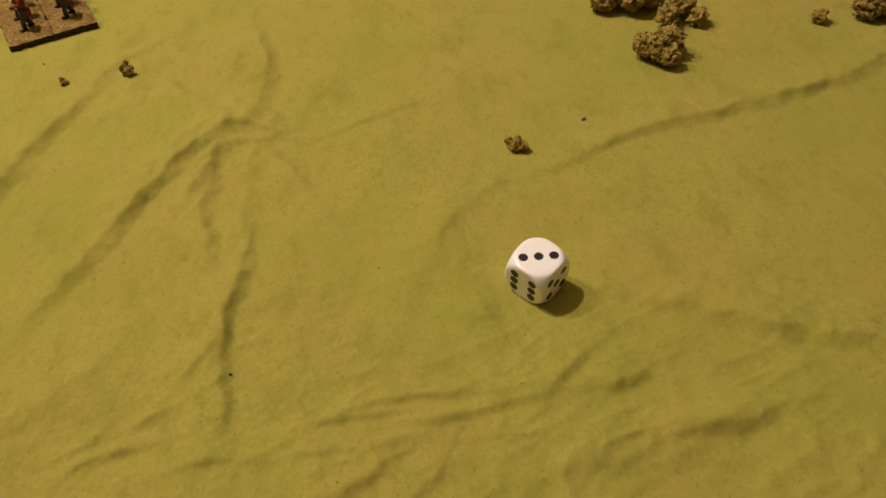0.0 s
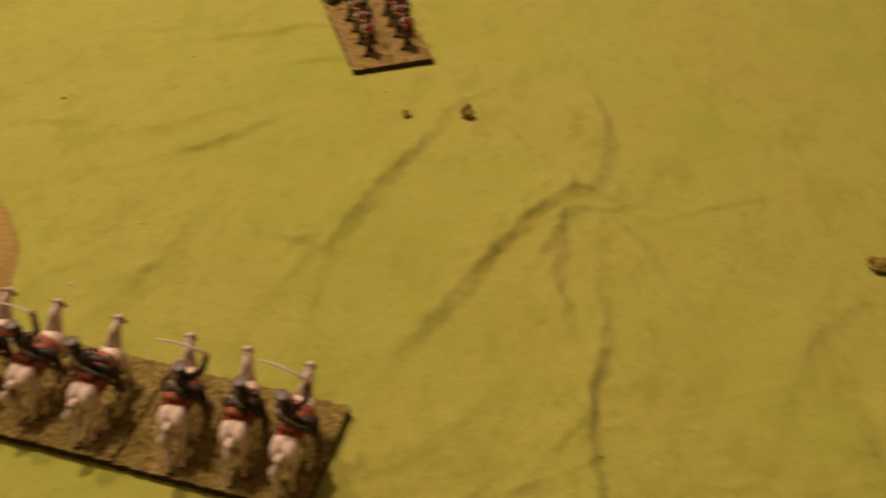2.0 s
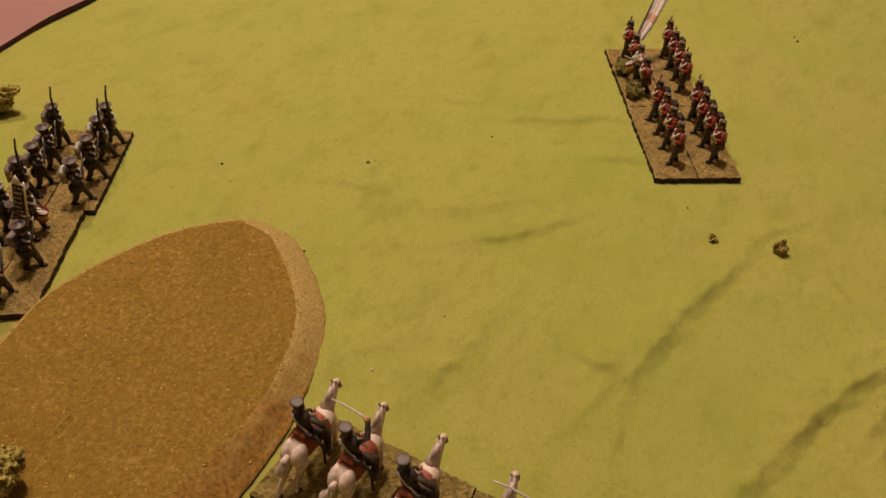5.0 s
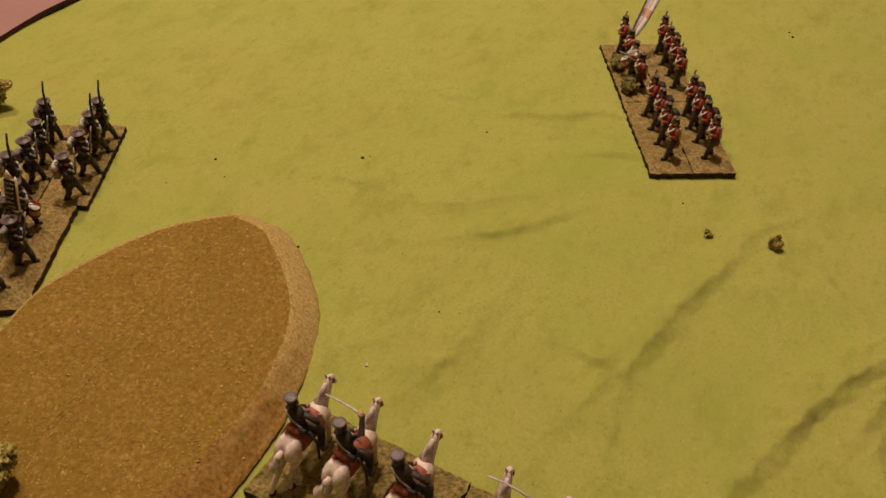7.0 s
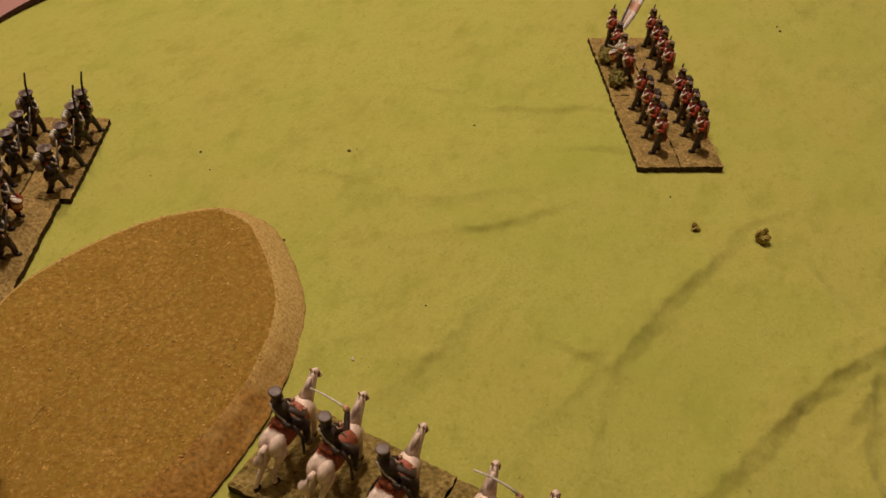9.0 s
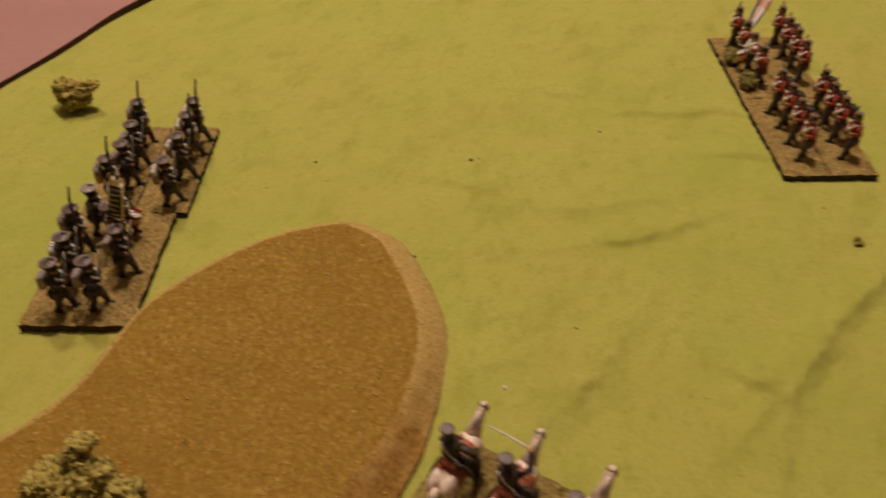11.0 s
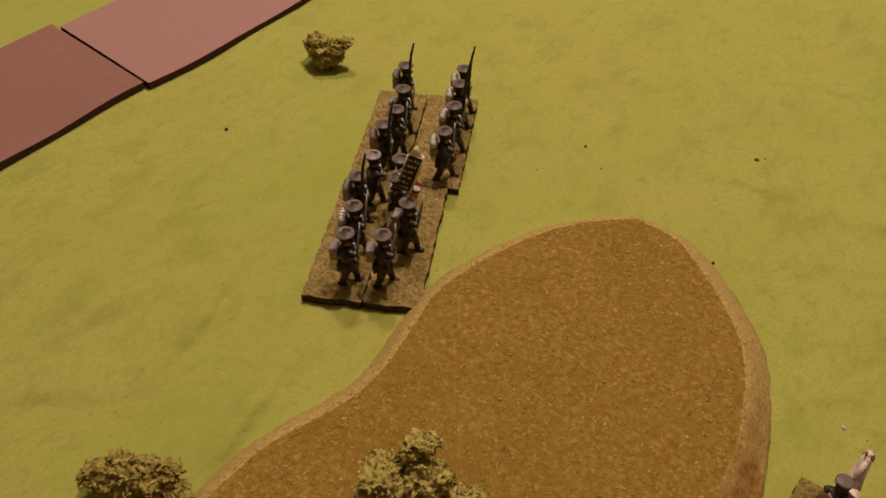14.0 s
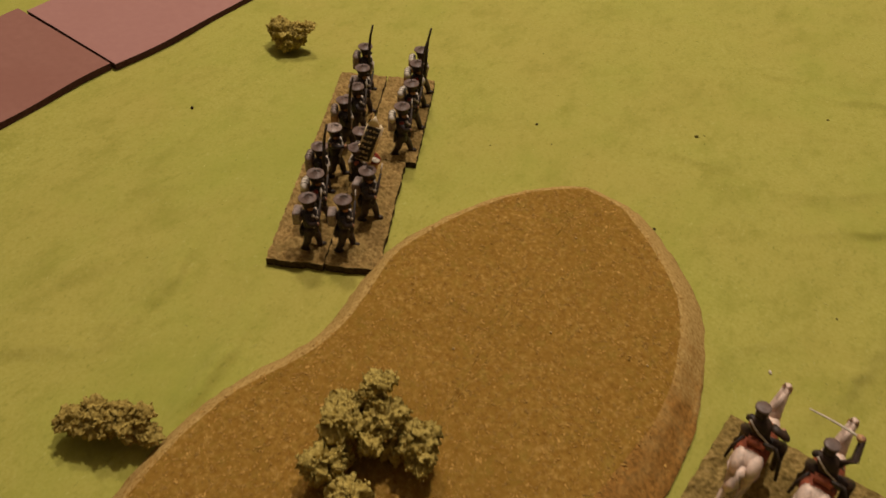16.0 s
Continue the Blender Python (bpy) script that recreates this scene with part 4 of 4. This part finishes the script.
        s.ball((1.6, 2.3, 8.7), .6, SKIN, n=7, m=5)
        s.ball((-1.2, 2.5, 10.3), .6, SKIN, n=7, m=5)
        s.tube([(3.0, 2.2, 7.4), (0, 2.5, 9.8), (-2.6, 2.7, 13.2)], [.55, .4, .28], WOOD, n=6)
        s.tube([(-2.6, 2.7, 13.2), (-4.0, 2.8, 15.4)], [.24, .14], STEEL, n=5)
    elif musket == "point":
        s.tube([(2.3, 0, 11.0), (3.0, 1.6, 11.2), (3.2, 3.6, 11.9)], [.8, .7, .5], coat)
        s.ball((3.2, 3.9, 12.0), .55, SKIN, n=7, m=5)
        s.tube([(3.2, 3.9, 12.0), (3.0, 6.5, 13.0), (2.8, 8.6, 14.2)], [.26, .2, .1], STEEL, n=5)
        s.tube([(-2.3, 0, 11.0), (-2.9, -.5, 9.2), (-2.0, .9, 7.8)], [.8, .7, .55], coat)
    elif musket == "drum":
        for sx in (-1, 1):
            s.tube([(sx * 2.3, 0, 11.0), (sx * 2.8, .9, 9.2), (sx * 1.3, 2.8, 8.8)], [.8, .7, .5], coat)
            s.tube([(sx * 1.3, 2.8, 8.8), (sx * .3, 4.6, 7.9)], [.18, .12], WOOD, n=5)
        s.tube([(-.2, 2.6, 4.6), (-.1, 3.0, 5.0)], [1.95, 1.95], RED, n=14)
        s.tube([(-.1, 3.0, 5.0), (0, 3.6, 7.0)], [1.75, 1.75], BRONZE, n=14)
        s.tube([(0, 3.6, 7.0), (.1, 3.8, 7.4)], [1.95, 1.95], RED, n=14)
        s.tube([(.1, 3.8, 7.4), (.1, 3.85, 7.5)], [1.7, 1.65], WHITE, n=14)
    elif musket == "pole":
        for sx in (-1, 1):
            s.tube([(sx * 2.3, 0, 11.0), (sx * 2.4, 1.2, 9.3), (sx * .4, 2.5, 9.0 + sx * .8)], [.8, .7, .55], coat)
            s.ball((sx * .4, 2.6, 9.0 + sx * .8), .55, SKIN, n=7, m=5)
    s.v = [(p[0] * stout, p[1] * stout, p[2] * rise) for p in s.v]
    return s


def french_flag(s):
    """A black flag with a gilt border and rows of unreadable gilt bars, folded once, on its pole."""
    s.tube([(.2, 2.5, 5.5), (.6, 1.0, 14), (.8, -.5, 28.5)], [.3, .3, .24], WOOD, n=6)
    s.tube([(.8, -.5, 28.5), (.8, -.5, 29.4), (.8, -.5, 30.8)], [.2, .4, .08], BRONZE, n=6)

    def sheet(p, q, z0, z1, mat, thick, lift=0.0):
        p, q = Vector(p), Vector(q)
        d = (q - p).normalized()
        out = Vector((d.y, -d.x, 0))
        vs = []
        for z in (z0 + 2.6, z1 + 2.2):
            for a, sgn in ((p, 1), (q, 1), (q, -1), (p, -1)):
                b = a + out * (sgn * (thick / 2 + lift))
                vs.append((b.x, b.y, z))
        s.add(vs, [(0, 3, 2, 1), (4, 5, 6, 7), (0, 1, 5, 4), (1, 2, 6, 5), (2, 3, 7, 6), (3, 0, 4, 7)], mat)

    # the upper corner folded over into a point
    tri = [(.8, -.5, 26.7), (2.4, 2.8, 26.7), (1.2, .6, 29.8)]
    s.add([*tri, *((x + .3, y, z) for x, y, z in tri)], [(0, 2, 1), (3, 4, 5), (0, 1, 4, 3), (1, 2, 5, 4), (2, 0, 3, 5)], GILT)
    tri = [(1.25, .2, 27.2), (2.0, 2.2, 27.2), (1.4, .8, 28.9)]
    s.add([*((x - .5, y, z) for x, y, z in tri), *((x + .12, y, z) for x, y, z in tri)], [(0, 2, 1), (3, 4, 5), (0, 1, 4, 3), (1, 2, 5, 4), (2, 0, 3, 5)], TAN)
    a, b, c = (.8, -.5), (2.9, 3.7), (1.2, 2.9)
    for p, q in ((a, b), (b, c)):
        P, Q = Vector((*p, 0)), Vector((*q, 0))
        sheet(P, Q, 10.2, 24.4, GILT, .34)
        d = (Q - P) * (0.5 / (Q - P).length)
        sheet(P + d * .8, Q - d * .8, 10.6, 24.0, BLACK, .34, .04)
        n = 4
        for i in range(n):
            for k in range(6):
                u0, u1 = (i + .05 + .06 * ((i * 7 + k * 3) % 5)) / n, (i + .66 + .10 * ((i * 3 + k * 5) % 4)) / n
                z = 11.6 + k * 2.05
                sheet(P + d + (Q - P - 2 * d) * u0, P + d + (Q - P - 2 * d) * u1, z, z + .75 + .12 * ((i + k) % 4), INK, .34, .075)


def british_flag(s):
    """A flag of blue with pale and red crossing bars, draped along a leaning pole."""
    s.tube([(0, 2.6, 5.5), (.8, .6, 13), (13.2, -6.4, 27)], [.32, .3, .24], WOOD, n=6)
    cols, rows_ = 14, 22
    verts = []
    for j in range(rows_ + 1):
        for i in range(cols + 1):
            u, v = i / cols, j / rows_
            z = 13.5 + 13.0 * v
            px, py = .8 + 12.2 * v, .6 - 6.8 * v
            x = px + 0.5 * math.sin(u * 6.0) * (0.5 + u) + 1.2 * u
            y = py - 6.0 * u * (0.5 + 0.5 * v) + .4 * math.sin(v * 5 + u * 3)
            verts.append((x, y, z - 1.8 * u * u))
    idx = lambda i, j: j * (cols + 1) + i
    for j in range(rows_):
        for i in range(cols):
            u, v = (i + .5) / cols - .5, (j + .5) / rows_ - .5
            diag = min(abs(u - v), abs(u + v))
            mat = PINK if min(abs(u), abs(v)) < .07 else FLAGWHITE if min(abs(u), abs(v)) < .2 or diag < .17 else FLAGBLUE
            q = [verts[idx(i, j)], verts[idx(i + 1, j)], verts[idx(i + 1, j + 1)], verts[idx(i, j + 1)]]
            s.add(q, [(0, 1, 2, 3)], mat)
            s.add([Vector(p) + Vector((.28, 0, 0)) for p in q], [(3, 2, 1, 0)], mat)


BLUES = [
    soldier(BLUE, LEGS, SHAKO_SIDE, SHAKO, GREYPACK, None, BLUE, "port", flare=2.3, tall=1.1, rise=1.08).mesh("figurine", wobble=.12),
    soldier(BLUE, BLUE, SHAKO_SIDE, SHAKO, GREYPACK, GREYPACK, BLUE, "shoulder", .8, flare=2.3, tall=1.1, rise=1.08).mesh("figurine", wobble=.12),
    soldier(BLUE, BLUE, SHAKO_SIDE, SHAKO, TAN, GREYPACK, BLUE, "shoulder", 1.1, flare=2.25, tall=1.1, rise=1.08).mesh("figurine", wobble=.12),
    soldier(BLUE, LEGS, SHAKO_SIDE, SHAKO, TAN, WHITE, RED, "shoulder", 1.3, flare=2.3, tall=1.1, rise=1.08).mesh("figurine", wobble=.12),
    soldier(BLUE, LEGS, SHAKO_SIDE, SHAKO, GREYPACK, WHITE, RED, "port", 1.35, flare=2.3, tall=1.1, rise=1.08).mesh("figurine", wobble=.12),
]
b_drum = soldier(BLUE, LEGS, SHAKO_SIDE, SHAKO, None, None, RED, "drum", flare=2.25, tall=1.1, rise=1.08).mesh("figurine", wobble=.1)
# the glint on the officer's shako is painted as a paler top
b_off = soldier(BLUE, LEGS, SHAKO_SIDE, GREYPACK, None, None, BRONZE, "point", flare=2.25, tall=1.1, rise=1.08).mesh("figurine", wobble=.1)
_s = soldier(BLUE, LEGS, SHAKO_SIDE, SHAKO, None, None, CRIMSON, "pole", .6, flare=2.3, tall=1.1, rise=1.08)
french_flag(_s)
_s.v = [(p[0] + 0.28 * max(0.0, p[2] - 12.0), p[1] + 0.4 * max(0.0, p[2] - 17.0), p[2]) for p in _s.v]
b_flag = _s.mesh("figurine", wobble=.0)
REDS = [
    soldier(RED, TROUSER, COAT, SHAKO, None, None, CRIMSON, "carry", .8, plume=BRONZE, flare=1.1, stout=1.0, tall=.66, rise=1.13).mesh("figurine", wobble=.18),
    soldier(RED, TROUSER, COAT, SHAKO, WOOD, None, RED, "carry", .9, plume=BRONZE, flare=1.1, stout=.98, tall=.66, rise=1.13).mesh("figurine", wobble=.18),
]
r_drum = soldier(WHITE, TROUSER, COAT, SHAKO, None, None, RED, "drum", .7, plume=BRONZE, flare=1.15, stout=1.0, tall=.66, rise=1.05).mesh("figurine", wobble=.12)
r_off = soldier(RED, TROUSER, COAT, SHAKO, None, None, CRIMSON, "point", 1.3, plume=BRONZE, flare=1.25, stout=1.05, tall=.8, rise=1.05).mesh("figurine", wobble=.12)
_s = soldier(RED, TROUSER, COAT, SHAKO, None, None, CRIMSON, "pole", .6, plume=BRONZE, flare=1.25, tall=.8, rise=1.05)
british_flag(_s)
r_flag = _s.mesh("figurine", wobble=.0)


def stand(x, y, turn, length, depth, thick, seed, figures, label, category, group, bushes=()):
    """A stand at its middle (mm) with glued figurines: (mesh, x, y, turn, label)."""
    t = thing("infantry_stand" if depth < 20 else "cavalry_stand", x, y, cloth_z(x, y) + 0.05, turn, label, category, group)
    part("base", base_shape(length, depth, thick, seed, BASE if depth < 20 else BASE_DARK), t, "sanded flocked card base", smooth=False)
    for me, fx, fy, ft, lab in figures:
        ob = part("figurine", me, t, lab)
        ob.matrix_basis = pose(fx * MM, fy * MM, (thick - 0.1) * MM, 0, 0, ft)
    for k, (bx, by, lobes) in enumerate(bushes):
        clump("foliage", bx, by, thick, lobes, seed * 5 + k, "", "", "", parent=t, lump=.8)
    return t


def row(meshes, labels, xs, rng, dy=0.0):
    """Figurines along a stand; dy is one step forward for all or one for each."""
    steps = dy if isinstance(dy, tuple) else (dy,) * len(xs)
    return [(me, x + rng.uniform(-.3, .3), d + rng.uniform(-.3, .3), rng.uniform(-9, 9), lab) for me, lab, x, d in zip(meshes, labels, xs, steps)]


rng = random.Random(21)
# the dark blue column: long axis away from the hill, front to the east
U = Vector((-0.434, 0.901))
V = Vector((0.901, 0.434))
BL = Vector((-335.4, 100.0))
turn_blue = math.degrees(math.atan2(-U.y, -U.x))  # local x runs towards the camera, local y east
lb = "dark blue toy soldier with grey shako and pack"
xs = (-17, -5.8, 5.8, 17)
spec = [
    (0, 0, [BLUES[0], BLUES[4], BLUES[1], b_off], ["", "", "", "toy officer with pale shako top"], (17.6, 7.4, -4.6, -13.5), 15.0, 0.0, (3.0, 3.0, 1.2, 3.4)),
    (0, 1, [BLUES[0], BLUES[0], b_flag, b_drum], ["", "", "toy standard bearer with black and gilt flag", "toy drummer"], (16.6, 4.3, -7.0, -13.2), 14.0, 0.0, (-2.6, 1.2, -4.0, -3.8)),
    (1, 0, [BLUES[2], BLUES[0], BLUES[0], BLUES[1]], ["", "", "", ""], (18.8, 11.1, 0.5, -12.8), 15.6, 0.6, (2.5, 4.6, 4.0, 2.8)),
    (1, 1, [BLUES[4], BLUES[4], BLUES[3], BLUES[3]], ["", "", "", ""], (19.6, 6.8, -5.4, -13.8), 15.8, 1.2, (3.4, 3.8, 3.8, 4.2)),
]
for i, j, meshes, labels, at, depth, push, steps in spec:
    c = BL + U * ((i + .5) * 47.4) + V * ((6.7 if j == 0 else 14.4 + depth / 2) + push)
    stand(c.x, c.y, turn_blue, 46.8, depth, 2.4, 40 + 2 * i + j, row(meshes, [l or lb for l in labels], at, rng, steps),
          "flocked stand of marching dark blue toy soldiers", "toy soldiers", "dark blue column")

# the red column
U = Vector((-0.462, 0.887))
V = Vector((0.887, 0.462))
RL = Vector((-169.5, 255.4))
turn_red = math.degrees(math.atan2(U.y, U.x))  # local y points west
lr = "red-coated toy soldier with grey trousers and black shako"
spec = [
    (0, 0, [REDS[0], REDS[1], REDS[1], REDS[1]], [""] * 4, ()),
    (0, 1, [REDS[0], REDS[1], REDS[1], REDS[1]], [""] * 4, ()),
    (1, 0, [r_off, r_drum, r_flag, REDS[0]], ["red toy officer pointing a sword", "toy drummer in white with a drum", "red toy standard bearer with a large crossed flag", ""],
     ((-16, 4.0, [(0, 0, 2.6, 3.2, .8), (3, 0, 2.6, 2.6, .8), (1, -1, 4.2, 2.0, .8)]), (2, 4.5, [(0, 0, 2.8, 3.2, .8), (2.8, -.5, 3.4, 2.5, .8), (-2, .5, 3.4, 2.2, .8)]))),
    (1, 1, [REDS[0], REDS[0], REDS[1], REDS[0]], [""] * 4, ()),
]
for i, j, meshes, labels, bushes in spec:
    c = RL + U * ((i + .5) * 47.3) + V * ((j + .5) * 15.1 + (0.3 if i else 0))
    at = ((-13.6, -4.0, 5.2, 14.8), (-12.8, -3.8, 5.0, 14.2))[j] if i == 0 else ((-13.5, -3.5, 6, 16), (-12, -3, 6, 16))[j]
    stand(c.x, c.y, turn_red, 46.9, 14.8, 2.2, 60 + 2 * i + j, row(meshes, [l or lr for l in labels], at, rng, (-1.0, -0.2)[j] if i == 0 else (0.0, -1.2)[j]),
          "flocked stand of red-coated toy soldiers" + (" with drummer, flag and tufts" if bushes else ""), "toy soldiers", "red column", bushes)


# ---- cavalry ----
def rider(seed, sabre, lean=0.0, turn=0.0, reach=0.0, tip=3.0):
    """A toy horseman on a pale horse that faces +y: one plain mesh, 26 mm tall; reach carries the sword hand outwards, tip raises the blade."""
    rng = random.Random(seed)
    s = Shape()
    # horse: barrel, two haunches, chest, neck, head, legs, tail
    s.tube([(0, -8.3, 11.0), (0, -6.5, 11.6), (0, -3, 11.3), (0, 1.5, 11.1), (0, 4.5, 11.5), (0, 6.0, 11.8)], [1.6, 3.0, 3.3, 3.2, 2.9, 1.7], CREAM, n=14)
    for sx in (-1, 1):
        s.ball((sx * 1.55, -6.6, 11.3), (1.95, 2.9, 3.0), CREAM, n=12, m=8)
        s.ball((sx * 1.4, 4.2, 10.4), (1.7, 2.2, 2.7), CREAM, n=10, m=7)
    tx = turn
    s.tube([(0, 4.6, 12.2), (tx * .4, 7.0, 15.0), (tx * .8, 8.6, 17.6), (tx, 9.4, 18.9)], [2.3, 1.65, 1.2, .95], CREAM, n=12, squash=1.0)
    s.tube([(tx * .9, 8.9, 19.5), (tx * 1.0, 10.1, 18.6), (tx * 1.1, 11.2, 16.4), (tx * 1.15, 11.5, 15.6)], [.8, 1.05, .78, .6], CREAM, n=10)
    s.tube([(tx * 1.0, 9.6, 18.2), (tx * 1.0, 10.3, 18.0)], [1.3, 1.28], CRIMSON, n=10)
    for sx in (-.6, .6):
        s.tube([(tx * .9 + sx, 8.9, 19.8), (tx * .9 + sx * 1.3, 8.8, 20.9)], [.36, .1], CREAM, n=6)
    s.tube([(tx * .9, 7.4, 18.9), (tx * .5, 5.9, 16.4), (0, 4.6, 14.3)], [.5, .75, .6], CREAM, n=6)
    for k, (sx, y0, yk, yf) in enumerate(((-1.7, -7.2, -9.8, -12.2 + rng.uniform(-.8, .6)), (1.7, -7.2, -9.2, -10.6 + rng.uniform(-1, 1)))):
        s.tube([(sx, y0, 10.4), (sx, y0 + .7, 7.2), (sx * .95, yk, 4.6), (sx * .95, yf + .5, 1.3), (sx * .95, yf + .9, .3)], [2.0, 1.35, .8, .62, .8], CREAM, n=9)
        s.tube([(sx * .95, yf + .6, 1.0), (sx * .95, yf + 1.0, 0.0)], [.75, .95], BASE_EDGE, n=8)
    for sx, yk, zk, yf, zf in ((-1.5, 7.2, 6.6, 6.2, 2.6), (1.5, 5.6, 5.0, 5.2, .3)):
        s.tube([(sx, 4.6, 9.6), (sx, yk, zk), (sx, yf, max(zf, .3))], [1.4, .85, .65], CREAM, n=8)
        s.tube([(sx, yf, zf + .6), (sx, yf + .4, zf - .2)], [.7, .9], BASE_EDGE, n=8)
    s.tube([(0, -8.9, 12.8), (0, -10.2, 12.6), (rng.uniform(-1.4, .2), -11.2, 10.6), (rng.uniform(-1.6, .2), -11.2, 8.4), (rng.uniform(-1.2, .2), -11.0, 7.4)], [.6, 1.0, 1.3, 1.05, .3], CREAM, n=9)
    # red saddle cloth with a paler edge, hung over the back
    for ya, yb, grow in ((-5.6, 1.8, 0.28), (-6.0, 2.1, 0.16)):
        verts, faces = [], []
        for i in range(9):
            w = radians(-112 + 224 * i / 8)
            for y in (ya, (ya + yb) / 2, yb):
                r = 3.35 + grow
                verts.append((math.sin(w) * r, y, 11.3 + math.cos(w) * r))
        for i in range(8):
            for j in range(2):
                faces.append((i * 3 + j, i * 3 + j + 1, i * 3 + j + 4, i * 3 + j + 3))
        s.add(verts, faces, CRIMSON)
    s.tube([(-1.9, -4.6, 15.3), (0, -4.7, 15.6), (1.9, -4.6, 15.3)], [.85, .95, .85], CRIMSON, n=9)
    s.v = [(p[0] * 0.86, (-2 + (p[1] + 2) * 1.15 if p[1] < -2 else p[1] if p[1] < 4 else 4 + (p[1] - 4) * 0.85) + 0.8, p[2] if p[2] < 13 else 13 + (p[2] - 13) * 0.9) for p in s.v]
    first = len(s.v)
    # rider
    k = lean - 1.5
    for sx in (-1, 1):
        s.tube([(sx * 1.2, -1.6, 15.0), (sx * 3.5, .7, 12.8), (sx * 3.9, 0.0, 9.2), (sx * 3.9, .3, 7.0)], [1.45, 1.3, .95, .8], COAT, n=9)
        s.ball((sx * 3.9, .9, 6.6), (.75, 1.4, .6), SHAKO_SIDE, n=8, m=5)
        s.ball((k * .8 + sx * 1.5, -1.0, 19.8), (.8, .8, .5), SHAKO_SIDE, n=8, m=5)
    s.tube([(0, -1.7, 14.4), (k * .3, -1.6, 16.4), (k * .6, -1.3, 18.6), (k * .8, -1.1, 20.2), (k * .9, -1.0, 20.9)], [1.9, 1.65, 2.05, 1.95, 1.0], COAT, n=12, squash=.85, side=(0, 1, 0))
    s.ball((k, -.7, 21.9), (1.15, 1.25, 1.3), SKIN, n=10, m=7)
    s.ball((k, -1.2, 21.9), (1.15, 1.0, 1.3), SHAKO_SIDE, n=8, m=6)
    s.tube([(k, -.9, 22.4), (k * 1.05, -1.1, 23.8), (k * 1.1, -1.25, 25.0)], [1.2, 1.3, 1.5], SHAKO_SIDE, n=14)
    s.tube([(k * 1.1, -1.25, 24.9), (k * 1.1, -1.25, 25.2), (k * 1.1, -1.25, 25.3)], [1.54, 1.5, 1.2], SHAKO, n=14)
    s.tube([(k * .8 - 1.8, -2.2, 20.4), (k * .5, -3.2, 18.6), (1.6, -3.0, 16.4)], [.24, .28, .24], BUFF, n=5)
    s.tube([(k * .8 - 1.7, .4, 20.4), (k * .5, 1.0, 18.2), (1.6, .6, 16.4)], [.22, .26, .22], BUFF, n=5)
    s.block((1.5, -3.3, 16.2), (2.2, .9, 1.6), SHAKO_SIDE, bevel=.25)
    # bridle arm, sword arm
    s.tube([(k * .8 - 1.7, -.9, 19.6), (k * .8 - 2.2, .1, 17.6), (-1.4, 2.4, 16.8)], [.85, .8, .6], COAT, n=8)
    s.ball((-1.2, 2.7, 16.8), .65, SKIN, n=7, m=5)
    if sabre:
        hx, hz = 3.4 + reach, 27.0 - 0.5 * max(0.0, reach)
        s.tube([(k * .8 + 1.8, -.9, 19.6), (max(hx, 2.6) * .55 + k * .3 + 1.4, .2, 21.8), (hx, 1.6, hz)], [.9, .8, .55], COAT, n=8)
        s.ball((hx, 1.7, hz + .4), .55, SKIN, n=7, m=5)
        s.tube([(hx - .2, 1.7, hz - .3), (hx - .5, 1.75, hz + .6)], [.75, .7], BRONZE, n=8)
        s.tube([(hx + .5, 1.7, hz + .2), (hx - 3.0, 2.2, hz + .45 * tip), (hx - 6.6, 2.4, hz + .8 * tip), (hx - 10.0, 2.3, hz + tip)], [.34, .30, .28, .20], STEEL, n=6, squash=.6)
    else:
        s.tube([(k * .8 + 2.3, -.9, 19.8), (3.6, -.2, 17.4), (2.6, 1.8, 16.2)], [.9, .8, .65], COAT, n=8)
        s.ball((2.5, 2.1, 16.2), .65, SKIN, n=7, m=5)
    # carbine and scabbard hung at the side
    s.tube([(2.8, -2.6, 15.6), (4.4, -2.0, 11.5), (5.2, -3.0, 7.6)], [.45, .42, .3], WOOD, n=6)
    s.tube([(-3.2, -2.0, 13.6), (-4.3, -3.0, 10.8), (-4.8, -4.6, 8.6)], [.45, .4, .3], SHAKO_SIDE, n=6)
    # the rider sits low in the saddle
    s.v[first:] = [(p[0] + 0.7, p[1] - 0.9, p[2] if p[2] < 14 else 14 + (p[2] - 14) * 0.79) for p in s.v[first:]]
    return s.mesh("figurine", wobble=.14)


D = Vector((0.9968, -0.0800))
N = Vector((0.0800, 0.9968))
turn_cav = math.degrees(math.atan2(D.y, D.x))
CL = Vector((-222.3, 92.6))
ll = "pale toy horse with dark-coated rider"
riders = [rider(1, False, -.6, .4), rider(2, True, -.6, .3, -1.8, .4), rider(3, False, -1.2, .6), rider(4, True, 3.0, .3, 3.2, 4.6), rider(5, False, 2.6, -.2), rider(6, True, .0, .6, -.4, 4.6)]
for k in (0, 1):
    c = CL + D * (44.2 * (k + .5)) + N * 12.5
    figs = []
    for i in range(3):
        n = k * 3 + i
        want = (-213.5, -200.5, -185.0, -165.5, -151.5, -139.0)[n]
        figs.append((riders[n], (want - c.x), -0.1 + (1.4, 1.2, .4, .2, 0, -.6)[n], (1, 0, 0, 11, 11, 3)[n], ll + (" raising a thin sabre" if n in (1, 3, 5) else "")))
    stand(c.x, c.y, turn_cav, 43.8, 27.6, 2.6, 80 + k, figs, "flocked stand of three dark-coated toy horsemen on pale horses", "toy cavalry", "cavalry line")

# a stand beyond the road, of which a corner shows
stand(-527, 239.5, 12, 46, 22, 2.4, 95, [], "bare corner of a flocked stand beyond the road", "toy stand", "far stand")
